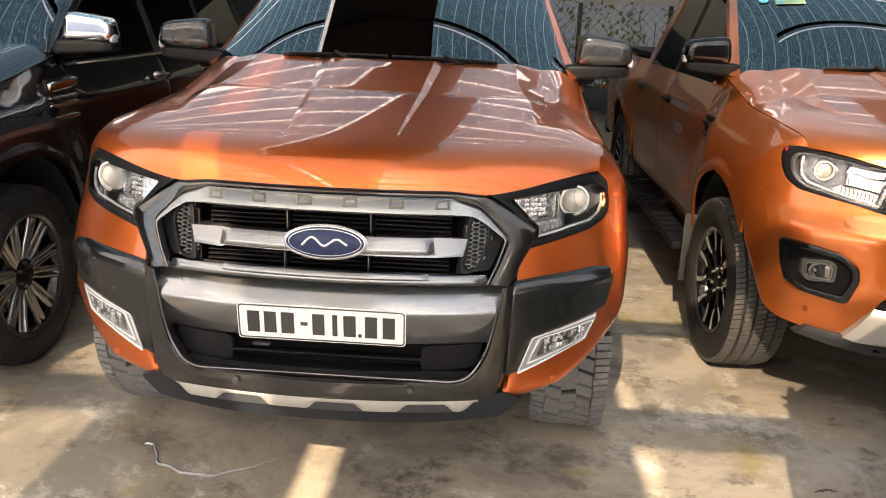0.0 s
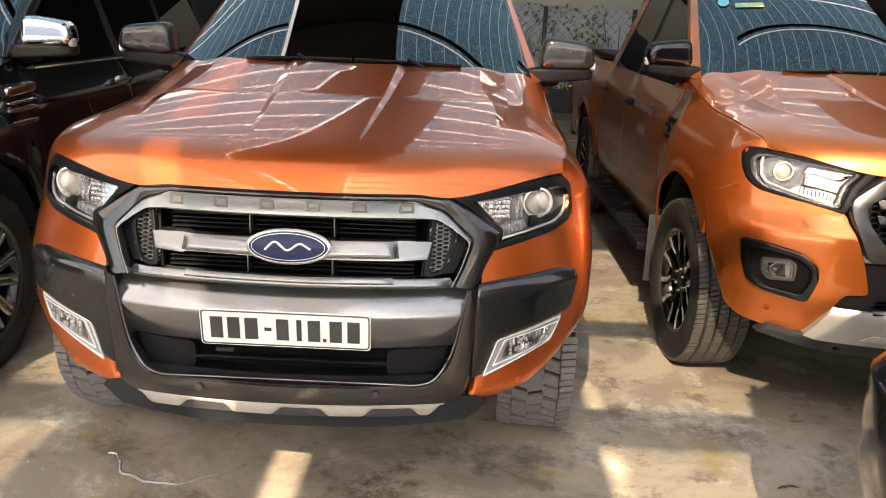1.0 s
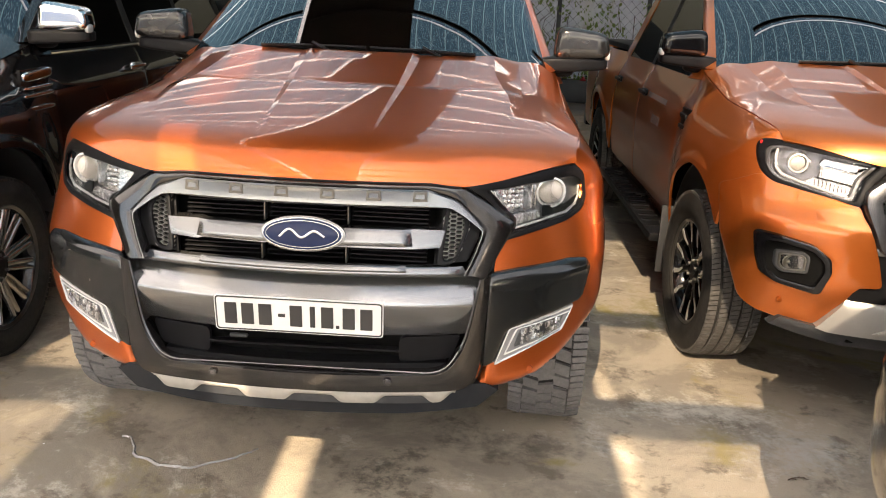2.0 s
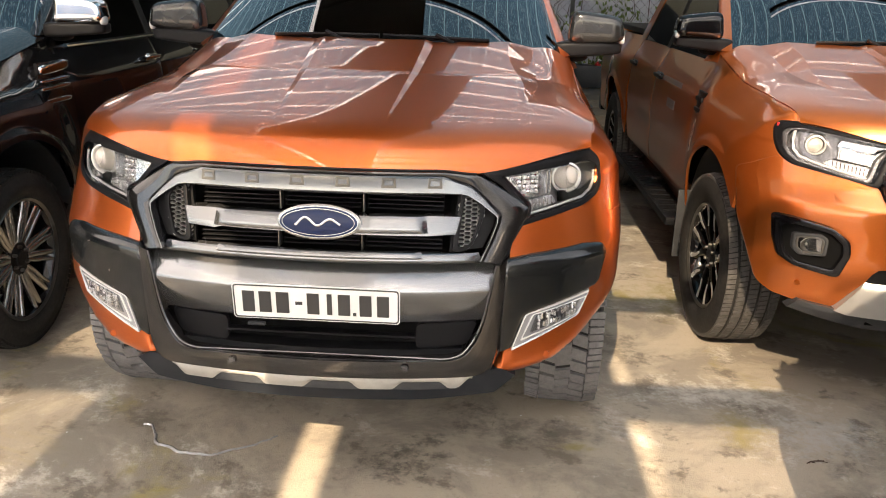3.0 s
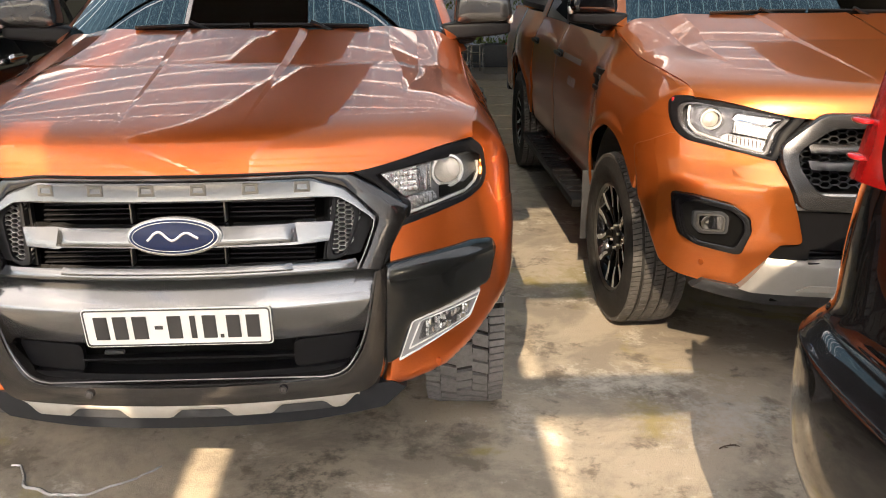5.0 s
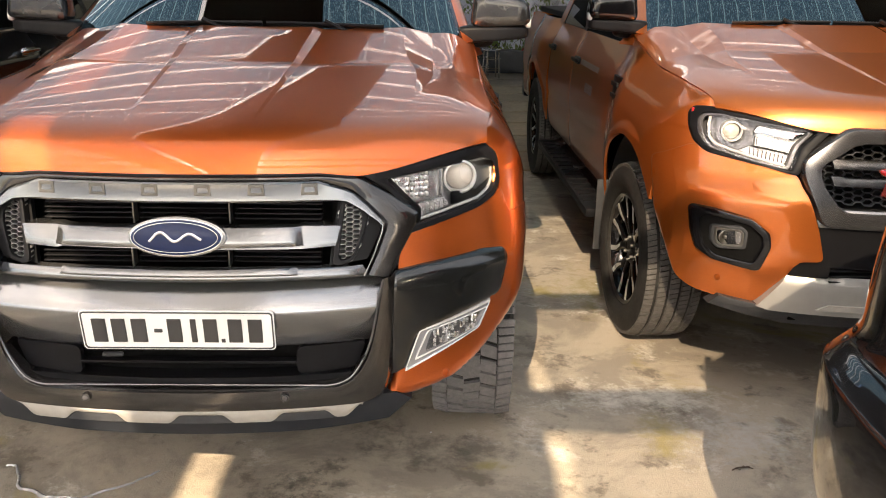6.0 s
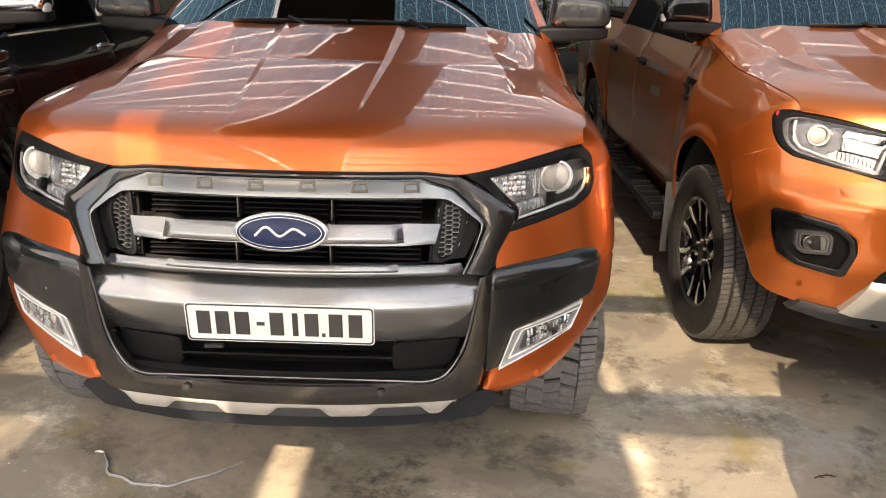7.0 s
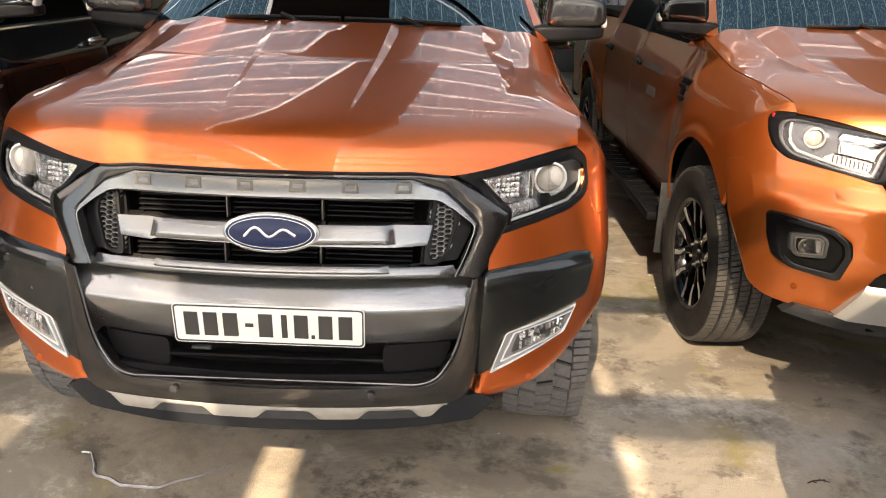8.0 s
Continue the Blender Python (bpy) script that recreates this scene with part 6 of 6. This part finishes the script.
# ---- black tall hatchback standing across the lane, its tail towards the orange pickup ----
def hatchback(at):
    car = thing("black_hatchback", "glossy black hatchback with a red tail lamp", "car", "", at)
    outline = [(0.18, 0.30), (0.12, 0.40), (0.060, 0.50), (0.030, 0.56), (0.014, 0.62), (0.003, 0.73), (0.001, 0.80), (0.003, 0.838), (0.012, 0.850), (0.034, 0.868), (0.056, 0.886), (0.067, 0.912), (0.070, 0.96), (0.072, 1.06), (0.074, 1.16), (0.084, 1.31), (0.17, 1.42), (0.42, 1.62), (0.9, 1.70), (1.6, 1.71), (2.2, 1.62), (2.75, 1.22), (3.0, 1.10), (3.7, 1.00), (4.02, 0.86), (4.08, 0.6), (4.0, 0.34), (3.2, 0.28), (0.8, 0.28)]
    pts = [Vector((x, 0, z)) for x, z in outline]
    n = len(pts)
    cen = Vector((2.0, 0, 0.8))

    def at_u(u):
        k = u * n
        i = int(k) % n
        f = k - int(k)
        p0, p1, p2, p3 = (pts[(i + d) % n] for d in (-1, 0, 1, 2))
        return 0.5 * (2 * p1 + (p2 - p0) * f + (2 * p0 - 5 * p1 + 4 * p2 - p3) * f * f + (3 * p1 - p0 - 3 * p2 + p3) * f**3)

    def fn(u, v):
        e = math.copysign(abs(2 * v - 1) ** 0.6, 2 * v - 1)
        p = at_u(u)
        r = abs(e) ** 7
        q = p.lerp(cen, 0.012 * r)
        half = 0.88 - 0.17 * smooth01((q.z - 0.95) / 0.8) - 0.03 * smooth01((0.5 - q.z) / 0.3)
        return (q.x + 0.05 * abs(e) ** 9, half * e, q.z)
    bm = grid(fn, 184, 40)
    bmesh.ops.remove_doubles(bm, verts=bm.verts[:], dist=0.0005)
    bmesh.ops.holes_fill(bm, edges=[e for e in bm.edges if len(e.link_faces) == 1], sides=400)
    part("body", bm, BLACK_PAINT, car, "glossy black bodywork", 50)
    for side in (-1, 1):
        def lamp(u, v, side=side):
            z = 1.185 + 0.20 * v
            a = u * 1.22
            back = 0.082 + 0.022 * v
            x = back + 0.010 * a**4 + 0.001
            return (x, side * (0.54 + 0.235 * a - 0.03 * v), z - 0.02 * a)
        tl = part("tail_lamp", grid(lamp, 16, 12, 0.03), RED_LENS, car, "glossy red tail lamp")
        for z in (1.165, 1.232):
            part("lamp_rib", pillow(0.101, side * 0.80, z + 0.04, 0.014, 0.026, 0.006, 2.6, 5), RED_LENS, tl)
        for x in (0.85, 3.35):
            w = new("wheel")
            w.parent = car
            w.matrix_basis = pose(x, side * 0.80, 0.33, 0, 0, 90)
            part("tyre", lathe([(-0.09, 0.2), (-0.105, 0.25), (-0.09, 0.31), (-0.06, 0.33), (0.06, 0.33), (0.09, 0.31), (0.105, 0.25), (0.09, 0.2)], 40), RUBBER, w)
            part("rim", lathe([(-0.08, 0.02), (-0.06, 0.12), (-0.085, 0.19), (0.085, 0.2)], 32), RIM_GREY, w)
        part("side_window", grid(lambda u, v, side=side: (0.55 + 1.9 * u + 0.25 * (0.5 - u) * v, side * (0.884 - 0.17 * smooth01((0.17 + 0.42 * v) / 0.8)), 1.12 + 0.42 * v), 8, 4, 0.006), SIDE_GLASS, car)
    part("rear_window", grid(lambda u, v: (0.135 + 0.22 * v, (2 * u - 1) * 0.62, 1.36 + 0.20 * v), 8, 4, 0.006), SIDE_GLASS, car)
    return car


hatchback(pose(1.315, -1.27, 0))


# ---- rear of the yard ----
def stool(x, y, turn):
    s = thing("steel_stool", "round stainless steel tube stool on the boards", "stool", "stools", pose(x, y, 0.014, 0, 0, turn))
    part("seat", turned(lathe([(0.0, 0.001), (0.012, 0.001), (0.014, 0.14), (0.006, 0.155), (-0.006, 0.152)], 32), Matrix.Translation((0, 0, 0.435)) @ Matrix.Rotation(radians(-90), 4, "Y")), STEEL, s)
    for k in range(4):
        a = math.pi / 4 + math.pi / 2 * k
        part("leg", tube([(0.12 * math.cos(a), 0.12 * math.sin(a), 0.43), (0.135 * math.cos(a), 0.135 * math.sin(a), 0.40), (0.15 * math.cos(a), 0.15 * math.sin(a), 0.011)], 0.011), STEEL, s)
    for z in (0.14, 0.30):
        part("ring", tube([(0.142 * math.cos(2 * math.pi * k / 24), 0.142 * math.sin(2 * math.pi * k / 24), z) for k in range(24)], 0.007, 6, None, True), STEEL, s)


stool(1.63, 11.45, 10)
stool(1.46, 11.75, 40)


def extinguisher(x, y):
    e = thing("fire_extinguisher", "red fire extinguisher standing by the rear fence", "fire extinguisher", "", pose(x, y, 0.014))
    up = Matrix.Rotation(radians(-90), 4, "Y")
    part("cylinder", turned(lathe([(0.0, 0.001), (0.0, 0.065), (0.02, 0.07), (0.33, 0.07), (0.38, 0.045), (0.40, 0.022), (0.42, 0.02), (0.42, 0.001)], 28), up), RED_PAINT, e)
    part("valve", box(0, 0, 0.44, 0.03, 0.05, 0.035, 0.006), CHROME, e)
    part("lever", box(0, -0.05, 0.47, 0.02, 0.11, 0.010, 0.003), BLACK_PLASTIC, e)
    part("hose", tube([(0.02, 0, 0.44), (0.08, -0.02, 0.42), (0.085, -0.03, 0.30), (0.078, -0.03, 0.18)], 0.010), BLACK_PLASTIC, e)


extinguisher(2.25, 12.35)

fence = thing("lattice_fence", "wire lattice fence with dark and pale posts overgrown by vines", "fence", "", pose(0, 12.75, 0))
for x, w, m_ in ((0.5, 0.06, DARK_STEEL), (1.80, 0.07, DARK_STEEL), (2.30, 0.15, WALL_WHITE), (2.68, 0.05, WHITE_STEEL), (3.3, 0.07, DARK_STEEL), (-1.2, 0.07, DARK_STEEL), (4.6, 0.07, DARK_STEEL)):
    part("post", box(x, 0, 0.87, w, 0.06, 1.72, 0.005), m_, fence)
part("rail", box(2, 0, 0.62, 9, 0.04, 0.05, 0.005), DARK_STEEL, fence)
wires = bmesh.new()
for k in range(56):
    x = -2.2 + 0.16 * k
    for d in (-1, 1):
        tube([(x, 0.02, 0.30), (x + d * 1.4, 0.02, 1.72)], 0.0022, 4, wires)
part("lattice", wires, DARK_STEEL, fence)
planter = tagged(part("planter", box(2.0, 12.45, 0.19, 9.0, 0.5, 0.36, 0.02), GREY_PLASTIC), "low dark planter along the rear fence", "planter")
rng = random.Random(11)
vines = bmesh.new()
for k in range(5200):
    x = -2 + 8.5 * rng.random()
    clump = noise.noise(Vector((x * 1.3, 4.2, 0))) + 0.6 * noise.noise(Vector((x * 4, 1.2, 0)))
    z = 0.36 + 1.40 * rng.random() ** (1.6 - clump)
    if noise.noise(Vector((x * 2.2, z * 2.2, 3))) + 0.25 * rng.random() < 0.05 and z > 0.6:
        continue
    s = rng.uniform(0.022, 0.055)
    m = pose(x, 12.62 - 0.16 * rng.random(), z, rng.uniform(30, 150), rng.uniform(-50, 50), rng.uniform(0, 360))
    vs = [vines.verts.new(m @ Vector(c) ) for c in ((0, -s, 0), (0.55 * s, -0.2 * s, 0.1 * s), (0, s, 0), (-0.55 * s, -0.2 * s, 0.1 * s))]
    vines.faces.new(vs)
tagged(part("vines", vines, LEAF), "tangled green vine leaves on the fence", "vines", kind="stuff")
stems = bmesh.new()
for k in range(60):
    x = -2 + 8.5 * rng.random()
    pts = [(x + 0.15 * noise.noise(Vector((x, j, 2))), 12.60, 0.34 + 0.14 * j) for j in range(rng.randint(4, 10))]
    tube(pts, 0.006, 4, stems)
tagged(part("vine_stems", stems, STEM), "thin brown vine stems", "vines", kind="stuff")

# ---- small things on the floor ----
strap_pts = [(-0.735, 0.492), (-0.712, 0.502), (-0.692, 0.480), (-0.668, 0.432), (-0.640, 0.385), (-0.59, 0.35), (-0.523, 0.326), (-0.463, 0.319), (-0.392, 0.339), (-0.327, 0.385), (-0.278, 0.421), (-0.237, 0.469)]


def strap():
    s = thing("loose_strap", "crumpled silver packing strap lying on the concrete", "strap", "", pose(0, 0, 0))
    bm = bmesh.new()
    rows = []
    r2 = random.Random(3)

    def bend(t):
        """A smooth line through the strap's turns, with small kinks."""
        f = t * (len(strap_pts) - 1)
        i = min(int(f), len(strap_pts) - 2)
        f -= i
        p0, p1, p2, p3 = (Vector(strap_pts[min(max(i + j, 0), len(strap_pts) - 1)]) for j in (-1, 0, 1, 2))
        q = 0.5 * (2 * p1 + (p2 - p0) * f + (2 * p0 - 5 * p1 + 4 * p2 - p3) * f * f + (3 * p1 - p0 - 3 * p2 + p3) * f**3)
        return q + Vector((0.004 * math.sin(31 * t), 0.005 * math.sin(43 * t + 1)))

    for k in range(65):
        p, b = bend(k / 64), bend((k + 1) / 64 if k < 64 else 1.02)
        d = (b - p).normalized()
        nrm = Vector((-d.y, d.x))
        w = 0.0030 + 0.0042 * math.sin(math.pi * k / 64) ** 2
        h = 0.004 + 0.004 * r2.random()
        rows.append([bm.verts.new((p.x + nrm.x * w, p.y + nrm.y * w, h)), bm.verts.new((p.x, p.y, h + 0.003)), bm.verts.new((p.x - nrm.x * w, p.y - nrm.y * w, h - 0.002))])
    for a, b in zip(rows, rows[1:]):
        for j in range(2):
            bm.faces.new((a[j], b[j], b[j + 1], a[j + 1]))
    bmesh.ops.solidify(bm, geom=bm.faces[:], thickness=0.0012)
    part("strip", bm, FOIL, s, "", 20)


strap()


def twig(x, y, turn):
    t = thing("dry_twig", "small dry twig lying on the concrete", "twig", "", pose(x, y, 0, 0, 0, turn))
    part("stem", tube([(-0.035, 0, 0.004), (-0.015, 0.008, 0.006), (0.006, 0.004, 0.010), (0.032, 0.012, 0.004)], 0.0022, 6), STEM, t)
    for k in range(3):
        part("side_shoot", tube([(-0.02 + 0.022 * k, 0.005, 0.007), (-0.012 + 0.022 * k, -0.012 + 0.02 * (k % 2), 0.012)], 0.0016, 5), STEM, t)


twig(1.645, 0.485, 8)
for n, (x, y, s) in enumerate(((1.51, 2.24, 0.016), (0.63, 0.72, 0.007), (-0.98, 0.42, 0.006), (0.88, 0.95, 0.006))):
    chip = turned(box(0, 0, 0, s, s * 0.7, 0.002, 0.0006, 1), pose(x, y, 0.0015, 0, 0, 35 * n))
    tagged(part("paper_scrap", chip, PAPER), "tiny white scrap on the concrete floor", "scrap", "floor scraps")

# slip under the windscreen's lower edge
slip = grid(lambda a, b: screen_point(0.485 + 0.115 * a, 0.004 + 0.022 * b) + Vector((0, -0.010, 0.014 + 0.002 * math.sin(7 * a))), 8, 3, 0.0008)
tagged(part("paper_slip", slip, PAPER), "pale paper slip tucked at the windscreen's foot", "paper")
